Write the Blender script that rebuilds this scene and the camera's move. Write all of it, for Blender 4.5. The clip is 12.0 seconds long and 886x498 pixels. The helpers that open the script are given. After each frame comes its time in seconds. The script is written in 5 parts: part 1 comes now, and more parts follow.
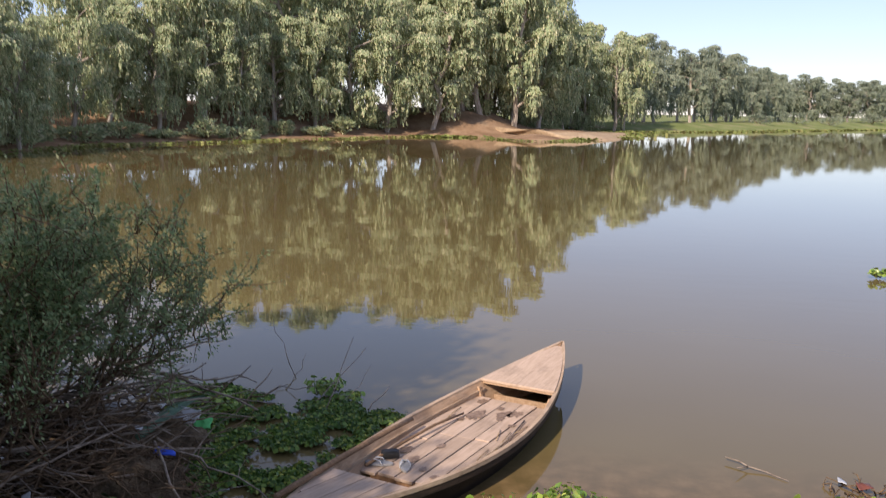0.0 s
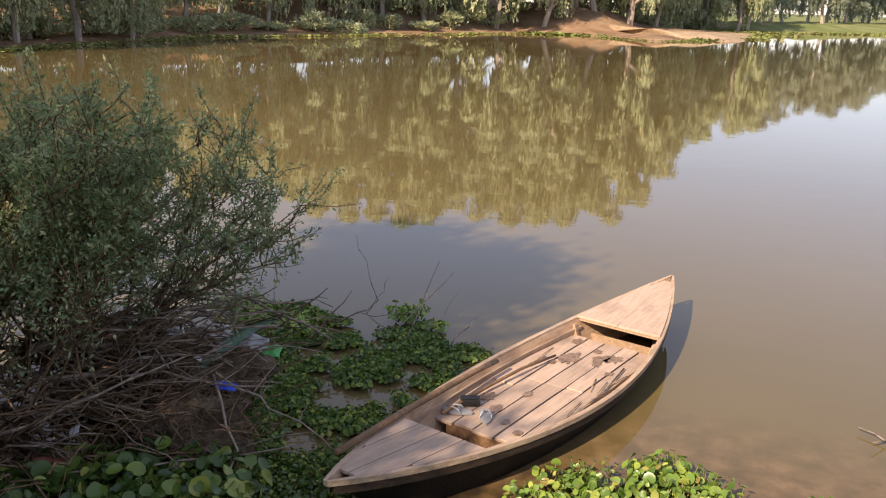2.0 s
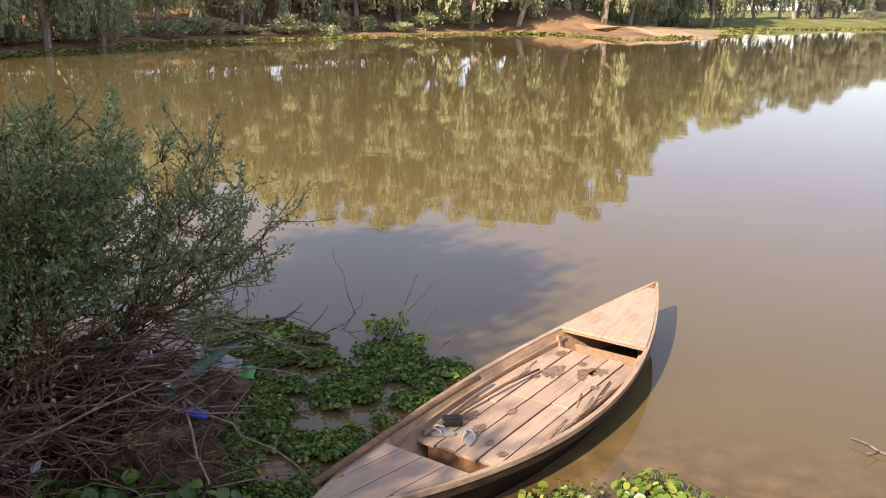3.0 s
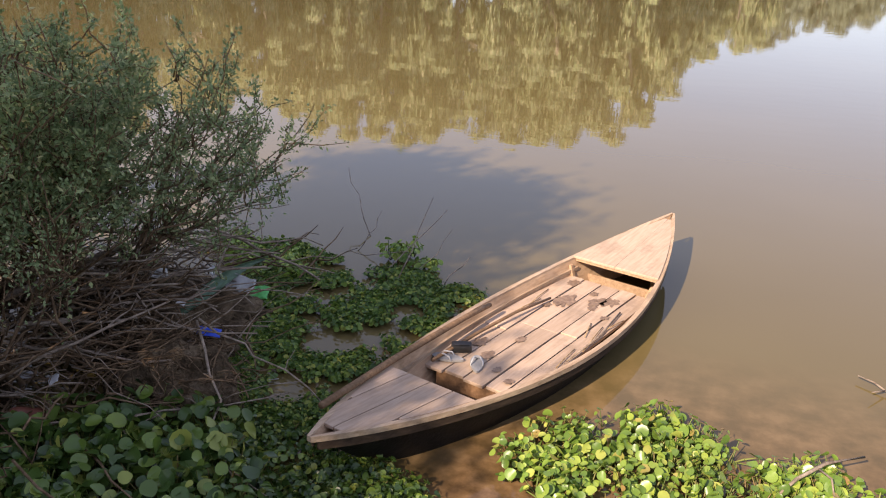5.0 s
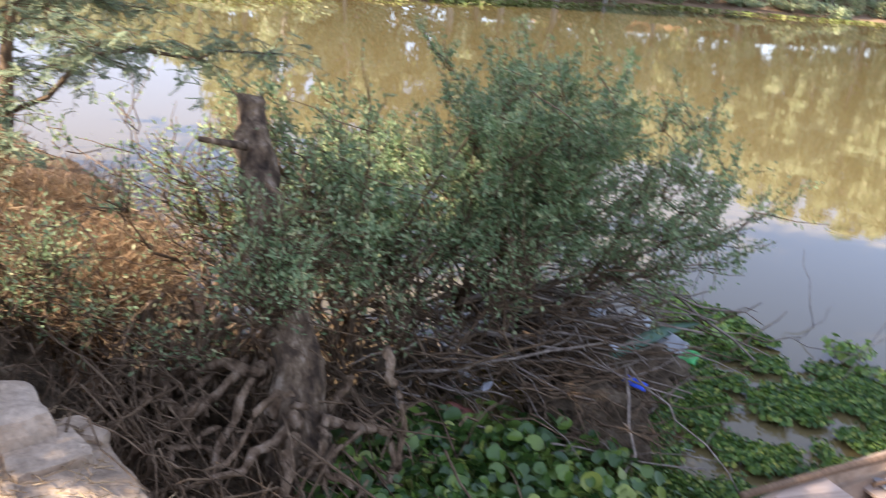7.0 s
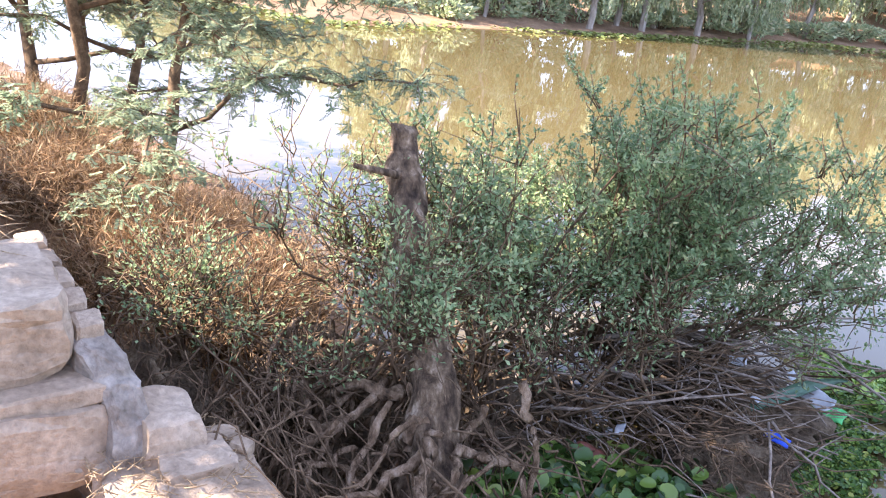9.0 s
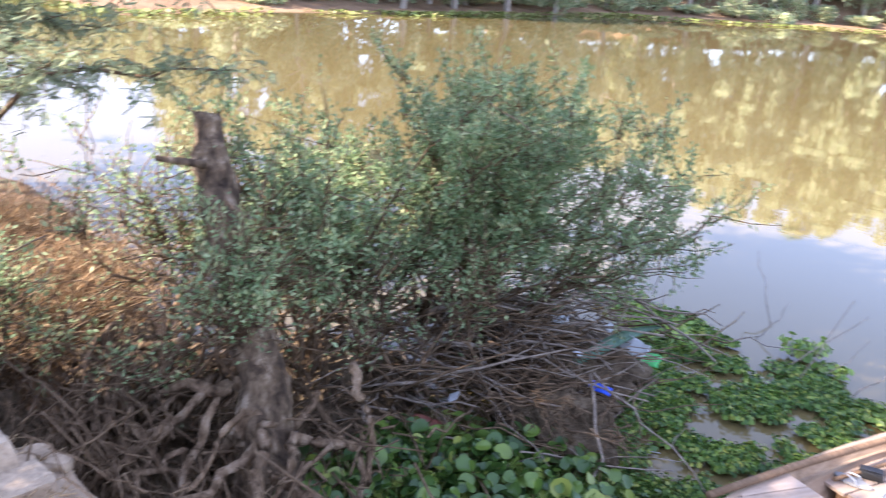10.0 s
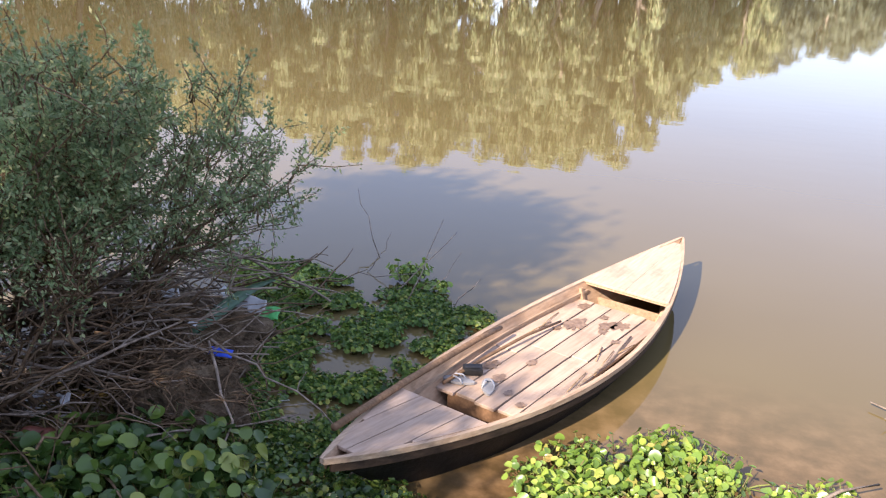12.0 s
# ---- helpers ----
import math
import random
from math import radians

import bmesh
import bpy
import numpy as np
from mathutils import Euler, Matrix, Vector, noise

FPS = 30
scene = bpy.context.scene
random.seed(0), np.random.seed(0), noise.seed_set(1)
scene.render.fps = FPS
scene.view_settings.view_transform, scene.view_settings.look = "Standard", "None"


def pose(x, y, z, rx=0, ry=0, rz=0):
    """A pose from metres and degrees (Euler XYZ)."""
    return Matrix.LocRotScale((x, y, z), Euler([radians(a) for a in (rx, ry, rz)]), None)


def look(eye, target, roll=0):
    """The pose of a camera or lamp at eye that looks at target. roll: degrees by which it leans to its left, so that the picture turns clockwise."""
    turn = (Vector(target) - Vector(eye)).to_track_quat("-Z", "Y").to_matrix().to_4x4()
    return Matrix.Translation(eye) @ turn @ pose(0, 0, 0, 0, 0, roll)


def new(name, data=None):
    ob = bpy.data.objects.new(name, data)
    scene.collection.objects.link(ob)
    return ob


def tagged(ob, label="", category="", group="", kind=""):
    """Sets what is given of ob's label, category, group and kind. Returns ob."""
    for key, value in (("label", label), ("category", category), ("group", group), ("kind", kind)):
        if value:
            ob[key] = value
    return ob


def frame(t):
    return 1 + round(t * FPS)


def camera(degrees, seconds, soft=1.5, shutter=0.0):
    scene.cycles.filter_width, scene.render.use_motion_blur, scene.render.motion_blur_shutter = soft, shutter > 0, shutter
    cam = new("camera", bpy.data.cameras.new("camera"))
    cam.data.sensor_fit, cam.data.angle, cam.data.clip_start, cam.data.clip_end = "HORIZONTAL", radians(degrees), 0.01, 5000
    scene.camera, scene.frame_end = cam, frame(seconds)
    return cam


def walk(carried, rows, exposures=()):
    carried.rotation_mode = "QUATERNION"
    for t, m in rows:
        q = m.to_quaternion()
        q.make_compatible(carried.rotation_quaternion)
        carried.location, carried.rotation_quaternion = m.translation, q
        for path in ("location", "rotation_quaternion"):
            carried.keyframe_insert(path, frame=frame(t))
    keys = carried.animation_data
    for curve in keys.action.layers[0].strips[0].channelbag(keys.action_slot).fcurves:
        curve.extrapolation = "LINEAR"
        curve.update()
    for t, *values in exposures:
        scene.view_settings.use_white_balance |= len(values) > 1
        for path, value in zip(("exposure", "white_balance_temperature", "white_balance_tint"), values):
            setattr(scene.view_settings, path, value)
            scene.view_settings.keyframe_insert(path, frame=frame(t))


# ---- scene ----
cam = camera(54.0, 12.0, soft=1.1, shutter=0.33)
PATH = [
    (0, (0.168, 0.778, 2.765), (-0.228, 2.713, 2.451), 0.9),
    (0.5, (0.056, 1.049, 2.749), (-0.297, 2.956, 2.262), 1.8),
    (1, (0.037, 1.254, 2.736), (-0.345, 3.107, 2.088), 0.2),
    (1.5, (0.033, 1.489, 2.777), (-0.487, 3.324, 2.176), 0.4),
    (2, (0.045, 1.627, 2.796), (-0.561, 3.453, 2.251), 1.8),
    (2.5, (0.012, 1.786, 2.811), (-0.582, 3.619, 2.277), 1.3),
    (3, (-0.021, 1.851, 2.828), (-0.582, 3.692, 2.285), 1.0),
    (5, (0.02, 1.894, 2.883), (-0.564, 3.665, 2.161), 2.2),
    (5.5, (0.005, 1.87, 2.841), (-0.617, 3.621, 2.101), 2.5),
    (6, (-0.071, 1.862, 2.866), (-0.863, 3.54, 2.119), 3.4),
    (6.5, (-0.143, 1.84, 2.867), (-1.221, 3.34, 2.1), 4.9),
    (7, (-0.26, 1.803, 2.838), (-1.622, 3.107, 2.17), 6.0),
    (7.5, (-0.339, 1.763, 2.856), (-1.867, 2.907, 2.26), 6.9),
    (7.7, (-0.336, 1.76, 2.864), (-1.903, 2.856, 2.277), 6.5),
    (9.3, (-0.318, 1.704, 2.851), (-1.853, 2.808, 2.201), 6.9),
    (9.5, (-0.312, 1.719, 2.849), (-1.794, 2.89, 2.191), 7.0),
    (10, (-0.265, 1.782, 2.846), (-1.571, 3.158, 2.21), 5.1),
    (10.5, (-0.208, 1.839, 2.831), (-1.205, 3.476, 2.262), 2.9),
    (11, (-0.139, 1.843, 2.825), (-0.91, 3.601, 2.265), 1.4),
    (11.5, (-0.039, 1.862, 2.886), (-0.709, 3.64, 2.262), 1.2),
    (12, (-0.038, 1.869, 2.888), (-0.635, 3.654, 2.212), 2.6),
]
EXPOSURES = [(0, 0.55, 6600, 18), (0.5, 0.55, 7150, 20), (1.2, 0.60, 7350, 20), (2.5, 0.98, 7600, 21), (5.5, 1.02, 7400, 21), (6.4, 1.2, 7100, 20), (7.0, 1.85, 6500, 17), (7.5, 2.3, 6300, 18), (9.5, 2.5, 6150, 21), (10.2, 2.3, 6120, 20), (11, 2.0, 6150, 20), (11.5, 1.74, 6450, 20), (12, 1.50, 6650, 20)]
walk(cam, [(t, look(eye, target, roll)) for t, eye, target, roll in PATH], EXPOSURES)

# ---- world, sun, exposure ----
SUN_EL, SUN_AZ = radians(34.0), math.atan2(-0.30, -0.95)
world = bpy.data.worlds.new("sky_world")
scene.world = world
world.use_nodes = True
wn = world.node_tree
sky = wn.nodes.new("ShaderNodeTexSky")
sky.sky_type = "NISHITA"
sky.sun_disc = False
sky.sun_elevation = SUN_EL
sky.sun_rotation = math.pi / 2 - math.atan2(-0.95, -0.30)
sky.air_density, sky.dust_density, sky.ozone_density = 1.0, 0.0, 3.0
wn.nodes["Background"].inputs[1].default_value = 0.148
# thin winter haze evens out the clear sky
haze = wn.nodes.new("ShaderNodeMix")
haze.data_type = "RGBA"
haze.inputs[0].default_value = 0.62
haze.inputs[7].default_value = (2.15, 2.5, 3.7, 1)
wn.links.new(sky.outputs[0], haze.inputs[6])
wn.links.new(haze.outputs[2], wn.nodes["Background"].inputs[0])
sun_data = bpy.data.lights.new("sun", "SUN")
sun_data.energy, sun_data.angle, sun_data.color = 4.2, radians(0.6), (1.0, 0.91, 0.78)
sun = new("sun", sun_data)
sun.matrix_world = look((-0.30 * 40, -0.95 * 40, 40 * math.tan(SUN_EL)), (0, 0, 0))


# ---- materials ----
def mat(name, rough=0.8, spec=0.3):
    m = bpy.data.materials.new(name)
    m.use_nodes = True
    b = m.node_tree.nodes["Principled BSDF"]
    b.inputs["Roughness"].default_value = rough
    b.inputs["Specular IOR Level"].default_value = spec
    return m, m.node_tree.nodes, m.node_tree.links, b


def ramp(nodes, links, source, stops):
    r = nodes.new("ShaderNodeValToRGB")
    while len(r.color_ramp.elements) < len(stops):
        r.color_ramp.elements.new(0.5)
    for e, (p, c) in zip(r.color_ramp.elements, stops):
        e.position, e.color = p, (*c, 1)
    links.new(source, r.inputs[0])
    return r.outputs[0]


def noise_tex(nodes, links, scale, detail=6.0, stretch=None, rough=0.6, coord="Object"):
    tc = nodes.new("ShaderNodeTexCoord")
    n = nodes.new("ShaderNodeTexNoise")
    n.inputs["Scale"].default_value, n.inputs["Detail"].default_value, n.inputs["Roughness"].default_value = scale, detail, rough
    if stretch:
        mp = nodes.new("ShaderNodeMapping")
        mp.inputs["Scale"].default_value = stretch
        links.new(tc.outputs[coord], mp.inputs[0])
        links.new(mp.outputs[0], n.inputs["Vector"])
    else:
        links.new(tc.outputs[coord], n.inputs["Vector"])
    return n.outputs["Fac"]


def mixc(nodes, links, fac, a, b, mode="MIX"):
    x = nodes.new("ShaderNodeMix")
    x.data_type, x.blend_type = "RGBA", mode
    for sock, v in ((x.inputs[0], fac), (x.inputs[6], a), (x.inputs[7], b)):
        if isinstance(v, tuple):
            sock.default_value = (*v, 1)
        elif isinstance(v, (int, float)):
            sock.default_value = v
        else:
            links.new(v, sock)
    return x.outputs[2]


def bump(nodes, links, b, height, strength=0.4, dist=0.02):
    k = nodes.new("ShaderNodeBump")
    k.inputs["Strength"].default_value, k.inputs["Distance"].default_value = strength, dist
    links.new(height, k.inputs["Height"])
    links.new(k.outputs[0], b.inputs["Normal"])


def leaf_mat(name, stops, rough=0.5, glow=0.3, spec=0.35):
    """Leaves: each leaf its own tone, lit through from behind."""
    m, n, l, b = mat(name, rough, spec)
    geo = n.new("ShaderNodeNewGeometry")
    c = ramp(n, l, geo.outputs["Random Per Island"], stops)
    big = noise_tex(n, l, 0.9, 3)
    c = mixc(n, l, 1.0, c, ramp(n, l, big, [(0.3, (0.75, 0.75, 0.75)), (0.7, (1.2, 1.2, 1.15))]), "MULTIPLY")
    l.new(c, b.inputs["Base Color"])
    t = n.new("ShaderNodeBsdfTranslucent")
    l.new(c, t.inputs[0])
    mx = n.new("ShaderNodeMixShader")
    mx.inputs[0].default_value = glow
    l.new(b.outputs[0], mx.inputs[1])
    l.new(t.outputs[0], mx.inputs[2])
    l.new(mx.outputs[0], n["Material Output"].inputs[0])
    return m


def grain_mat(name, stops, scale=6.0, stretch=None, rough=0.85, spec=0.2, bumps=0.4, fine=40.0, dist=0.02):
    m, n, l, b = mat(name, rough, spec)
    a = noise_tex(n, l, scale, 8, stretch)
    f = noise_tex(n, l, fine, 6, stretch)
    c = ramp(n, l, a, stops)
    c = mixc(n, l, 1.0, c, ramp(n, l, f, [(0.3, (0.7, 0.7, 0.7)), (0.7, (1.15, 1.15, 1.15))]), "MULTIPLY")
    l.new(c, b.inputs["Base Color"])
    bump(n, l, b, mixc(n, l, 0.5, a, f), bumps, dist)
    return m


def water_mat():
    m, n, l, b = mat("river_water", 0.015, 0.5)
    b.inputs["IOR"].default_value = 1.33
    a = noise_tex(n, l, 0.12, 4)
    c = ramp(n, l, a, [(0.3, (0.135, 0.099, 0.037)), (0.7, (0.162, 0.121, 0.048))])
    # the bed shows through in the shallows by the near bank
    geo = n.new("ShaderNodeNewGeometry")
    sep = n.new("ShaderNodeSeparateXYZ")
    l.new(geo.outputs["Position"], sep.inputs[0])
    deep = n.new("ShaderNodeMapRange")
    deep.inputs[1].default_value, deep.inputs[2].default_value, deep.inputs[3].default_value, deep.inputs[4].default_value = 5.6, 7.9, 1.0, 0.0
    l.new(sep.outputs[1], deep.inputs[0])
    side = n.new("ShaderNodeMapRange")
    side.inputs[1].default_value, side.inputs[2].default_value = -2.0, -1.1
    l.new(sep.outputs[0], side.inputs[0])
    shallow = n.new("ShaderNodeMath")
    shallow.operation = "MULTIPLY"
    l.new(deep.outputs[0], shallow.inputs[0])
    l.new(side.outputs[0], shallow.inputs[1])
    bed = ramp(n, l, noise_tex(n, l, 4.5, 6), [(0.38, (0.075, 0.042, 0.018)), (0.52, (0.155, 0.088, 0.040)), (0.66, (0.25, 0.15, 0.075))])
    c = mixc(n, l, shallow.outputs[0], c, bed)
    l.new(c, b.inputs["Base Color"])
    w = noise_tex(n, l, 1.0, 3, (0.9, 2.2, 1.0), 0.5)
    w2 = noise_tex(n, l, 7.0, 2, (0.8, 1.6, 1.0), 0.5)
    bump(n, l, b, mixc(n, l, 0.12, w, w2), 0.10, 0.012)
    return m


def wood_mat(name, dark, light, axis=(0.8, 9.0, 9.0)):
    """Bare, sun-bleached boards: grain along x, dirt in patches, each board its own tone."""
    m, n, l, b = mat(name, 0.75, 0.2)
    g = noise_tex(n, l, 5.0, 8, axis)
    c = ramp(n, l, g, [(0.25, dark), (0.75, light)])
    inf = n.new("ShaderNodeObjectInfo")
    c = mixc(n, l, 1.0, c, ramp(n, l, inf.outputs["Random"], [(0.0, (0.82, 0.80, 0.78)), (1.0, (1.08, 1.06, 1.04))]), "MULTIPLY")
    s = noise_tex(n, l, 3.2, 9, None, 0.7)
    c = mixc(n, l, ramp(n, l, s, [(0.51, (0, 0, 0)), (0.70, (0.5, 0.5, 0.5))]), c, tuple(0.45 * v for v in dark))
    l.new(c, b.inputs["Base Color"])
    bump(n, l, b, g, 0.35, 0.006)
    return m


def ground_mat():
    m, n, l, b = mat("bank_soil", 0.95, 0.1)
    a = noise_tex(n, l, 0.5, 8)
    f = noise_tex(n, l, 9.0, 8, None, 0.75)
    c = ramp(n, l, a, [(0.3, (0.20, 0.12, 0.065)), (0.55, (0.34, 0.215, 0.125)), (0.75, (0.44, 0.31, 0.19))])
    c = mixc(n, l, 1.0, c, ramp(n, l, f, [(0.3, (0.6, 0.6, 0.6)), (0.7, (1.2, 1.2, 1.2))]), "MULTIPLY")
    # grass grows on the far right-hand flats
    geo = n.new("ShaderNodeNewGeometry")
    sep = n.new("ShaderNodeSeparateXYZ")
    l.new(geo.outputs["Position"], sep.inputs[0])
    far = n.new("ShaderNodeMapRange")
    far.inputs[1].default_value, far.inputs[2].default_value = 112.0, 132.0
    l.new(sep.outputs[1], far.inputs[0])
    gn = noise_tex(n, l, 0.16, 6)
    grass = ramp(n, l, gn, [(0.35, (0.15, 0.18, 0.055)), (0.55, (0.21, 0.23, 0.085)), (0.68, (0.33, 0.26, 0.15))])
    c = mixc(n, l, far.outputs[0], c, grass)
    l.new(c, b.inputs["Base Color"])
    bump(n, l, b, f, 0.7, 0.05)
    return m


M_WATER, M_GROUND = water_mat(), ground_mat()
M_EUC = leaf_mat("eucalypt_leaves", [(0.0, (0.24, 0.31, 0.165)), (0.45, (0.38, 0.435, 0.24)), (0.8, (0.51, 0.52, 0.30)), (1.0, (0.62, 0.56, 0.36))], 0.6, 0.30)
# greyer, bluer leaves: distance haze mixed into the base colour
M_EUC2 = leaf_mat("haze_toned_leaves", [(0.0, (0.19, 0.24, 0.17)), (0.5, (0.27, 0.31, 0.22)), (1.0, (0.36, 0.37, 0.26))], 0.7, 0.3)
M_EUCBARK = grain_mat("pale_bark", [(0.3, (0.26, 0.20, 0.15)), (0.6, (0.48, 0.41, 0.33)), (0.8, (0.62, 0.56, 0.47))], 0.8, (3, 3, 0.6))
M_BUSH = leaf_mat("bush_leaves", [(0.0, (0.135, 0.205, 0.085)), (0.5, (0.25, 0.335, 0.15)), (0.85, (0.39, 0.46, 0.23)), (1.0, (0.52, 0.48, 0.24))], 0.5, 0.40, 0.3)
M_FEATHER = leaf_mat("feathery_leaves", [(0.0, (0.20, 0.26, 0.15)), (0.6, (0.32, 0.38, 0.23)), (1.0, (0.45, 0.45, 0.25))], 0.55, 0.4, 0.25)
M_TWIG = grain_mat("grey_brown_twigs", [(0.3, (0.070, 0.042, 0.023)), (0.5, (0.155, 0.098, 0.054)), (0.7, (0.27, 0.18, 0.105))], 8, (2, 2, 2))
M_STICK = grain_mat("bleached_sticks", [(0.3, (0.16, 0.115, 0.08)), (0.7, (0.40, 0.32, 0.24))], 8, (2, 2, 2))
M_STRAW = grain_mat("dry_straw", [(0.3, (0.26, 0.16, 0.08)), (0.7, (0.55, 0.40, 0.23))], 12, (2, 2, 2))
M_DRY = leaf_mat("dry_brush", [(0.0, (0.20, 0.12, 0.06)), (0.5, (0.37, 0.225, 0.12)), (1.0, (0.52, 0.38, 0.22))], 0.8, 0.30, 0.1)
M_HYA = leaf_mat("hyacinth_leaves", [(0.0, (0.10, 0.18, 0.032)), (0.5, (0.20, 0.325, 0.055)), (0.86, (0.36, 0.46, 0.085)), (0.96, (0.46, 0.50, 0.11)), (1.0, (0.33, 0.20, 0.08))], 0.33, 0.30, 0.5)
# two darker copies of M_HYA: the shade is put into the leaf colour
M_HYAD = leaf_mat("dimmed_hyacinth_leaves", [(0.0, (0.045, 0.095, 0.020)), (0.5, (0.095, 0.175, 0.034)), (0.86, (0.22, 0.31, 0.055)), (1.0, (0.40, 0.40, 0.09))], 0.4, 0.25, 0.3)
M_HYASHADE = leaf_mat("shade_toned_hyacinth_leaves", [(0.0, (0.030, 0.068, 0.014)), (0.5, (0.066, 0.130, 0.024)), (0.86, (0.16, 0.24, 0.042)), (1.0, (0.36, 0.38, 0.08))], 0.3, 0.25, 0.5)
M_HYAS = leaf_mat("hyacinth_stalks", [(0.0, (0.12, 0.18, 0.04)), (0.6, (0.24, 0.27, 0.07)), (1.0, (0.27, 0.17, 0.08))], 0.45, 0.2)
M_WEED = leaf_mat("floating_weed", [(0.0, (0.15, 0.19, 0.045)), (0.7, (0.27, 0.30, 0.08)), (1.0, (0.37, 0.31, 0.14))], 0.6, 0.2)
M_DECK = wood_mat("deck_boards", (0.40, 0.285, 0.195), (0.58, 0.435, 0.325))
M_HULLIN = wood_mat("hull_boards", (0.30, 0.185, 0.105), (0.55, 0.39, 0.255))
M_RAIL = wood_mat("gunwale_wood", (0.30, 0.20, 0.125), (0.60, 0.45, 0.31))
M_STRAKE = wood_mat("worn_strake_wood", (0.025, 0.017, 0.012), (0.09, 0.06, 0.04))
M_POLE = wood_mat("dark_pole_wood", (0.13, 0.075, 0.04), (0.30, 0.19, 0.11))
M_BILGE = wood_mat("brown_riser_wood", (0.15, 0.08, 0.042), (0.28, 0.165, 0.09))
# nearly black wood: painted shade below the deck and between the floorboards
M_BILGESHADE = wood_mat("bilge_shade_wood", (0.025, 0.017, 0.011), (0.06, 0.04, 0.027))
M_TAR = grain_mat("tarred_hull", [(0.3, (0.008, 0.007, 0.006)), (0.7, (0.024, 0.019, 0.015))], 3, None, 0.6, 0.2, 0.5)
M_STAIN = grain_mat("damp_stain", [(0.3, (0.17, 0.105, 0.065)), (0.7, (0.30, 0.20, 0.13))], 20, None, 0.55, 0.4, 0.2)
M_STONE = grain_mat("weathered_masonry", [(0.25, (0.23, 0.16, 0.10)), (0.5, (0.45, 0.335, 0.225)), (0.8, (0.60, 0.47, 0.335))], 2.5, None, 0.92, 0.15, 0.9, 26, 0.04)
M_MORTAR = grain_mat("grey_cement", [(0.25, (0.17, 0.13, 0.095)), (0.5, (0.32, 0.265, 0.205)), (0.8, (0.50, 0.43, 0.345))], 6.5, None, 0.92, 0.15, 0.9, 30, 0.03)
M_ROOT = grain_mat("root_bark", [(0.28, (0.055, 0.034, 0.020)), (0.45, (0.22, 0.14, 0.08)), (0.6, (0.38, 0.26, 0.16)), (0.78, (0.56, 0.43, 0.30))], 7, (2.5, 2.5, 1.0), 0.92, 0.12, 1.0, 38, 0.05)
M_STUMP = grain_mat("stump_bark", [(0.32, (0.045, 0.031, 0.021)), (0.45, (0.12, 0.080, 0.050)), (0.56, (0.24, 0.165, 0.10)), (0.68, (0.50, 0.38, 0.26))], 7.0, (2.0, 2.0, 0.9), 0.92, 0.12, 1.0, 30, 0.06)
M_MUD = grain_mat("dark_mud", [(0.3, (0.045, 0.030, 0.017)), (0.5, (0.135, 0.094, 0.055)), (0.7, (0.25, 0.185, 0.115))], 9, None, 0.92, 0.15, 1.0, 45, 0.05)
M_POST = grain_mat("chalky_post", [(0.3, (0.20, 0.15, 0.11)), (0.5, (0.42, 0.35, 0.28)), (0.8, (0.56, 0.49, 0.41))], 9, (2, 2, 1), 0.9, 0.15, 0.6)
M_SAND = grain_mat("pale_sand", [(0.3, (0.33, 0.22, 0.13)), (0.7, (0.48, 0.36, 0.23))], 0.4, None, 0.95, 0.1, 0.4, 3)


def plain(name, colour, rough=0.5, metal=0.0):
    m, n, l, b = mat(name, rough, 0.4)
    f = noise_tex(n, l, 25, 5)
    c = ramp(n, l, f, [(0.3, tuple(0.75 * v for v in colour)), (0.7, tuple(min(1, 1.1 * v) for v in colour))])
    l.new(c, b.inputs["Base Color"])
    b.inputs["Metallic"].default_value = metal
    return m


M_WHITE, M_GREENBAG, M_BLUEBAG = plain("white_plastic", (0.55, 0.55, 0.53)), plain("green_plastic", (0.10, 0.50, 0.14)), plain("blue_plastic", (0.03, 0.09, 0.55))
M_RED, M_STRAP, M_RUBBER = plain("rusty_red_plastic", (0.16, 0.05, 0.03)), plain("green_palm_blade", (0.15, 0.27, 0.17)), plain("black_rubber", (0.03, 0.03, 0.032), 0.6)
M_SLIP, M_DARKMETAL = plain("grey_rubber", (0.30, 0.29, 0.27), 0.7), plain("dark_tin", (0.035, 0.033, 0.03), 0.5, 0.3)


# ---- mesh helpers ----
RNG = np.random.default_rng(11)


def raw(name, verts, faces, material, parent=None, label="", smooth=False):
    me = bpy.data.meshes.new(name)
    me.from_pydata([tuple(map(float, v)) for v in verts] if not isinstance(verts, np.ndarray) else verts.tolist(), [], faces if isinstance(faces, list) else faces.tolist())
    me.materials.append(material)
    if smooth:
        me.polygons.foreach_set("use_smooth", [True] * len(me.polygons))
    me.update()
    ob = new(name, me)
    ob.parent = parent
    if label:
        ob["label"] = label
    return ob


def part(name, bm, material, parent=None, label="", smooth=False):
    me = bpy.data.meshes.new(name)
    bmesh.ops.recalc_face_normals(bm, faces=bm.faces)
    bm.to_mesh(me)
    bm.free()
    me.materials.append(material)
    if smooth:
        me.polygons.foreach_set("use_smooth", [True] * len(me.polygons))
    ob = new(name, me)
    ob.parent = parent
    if label:
        ob["label"] = label
    return ob


def thing(name, place, label, category, group="", kind=""):
    ob = new(name)
    ob.location = place
    return tagged(ob, label, category, group, kind)


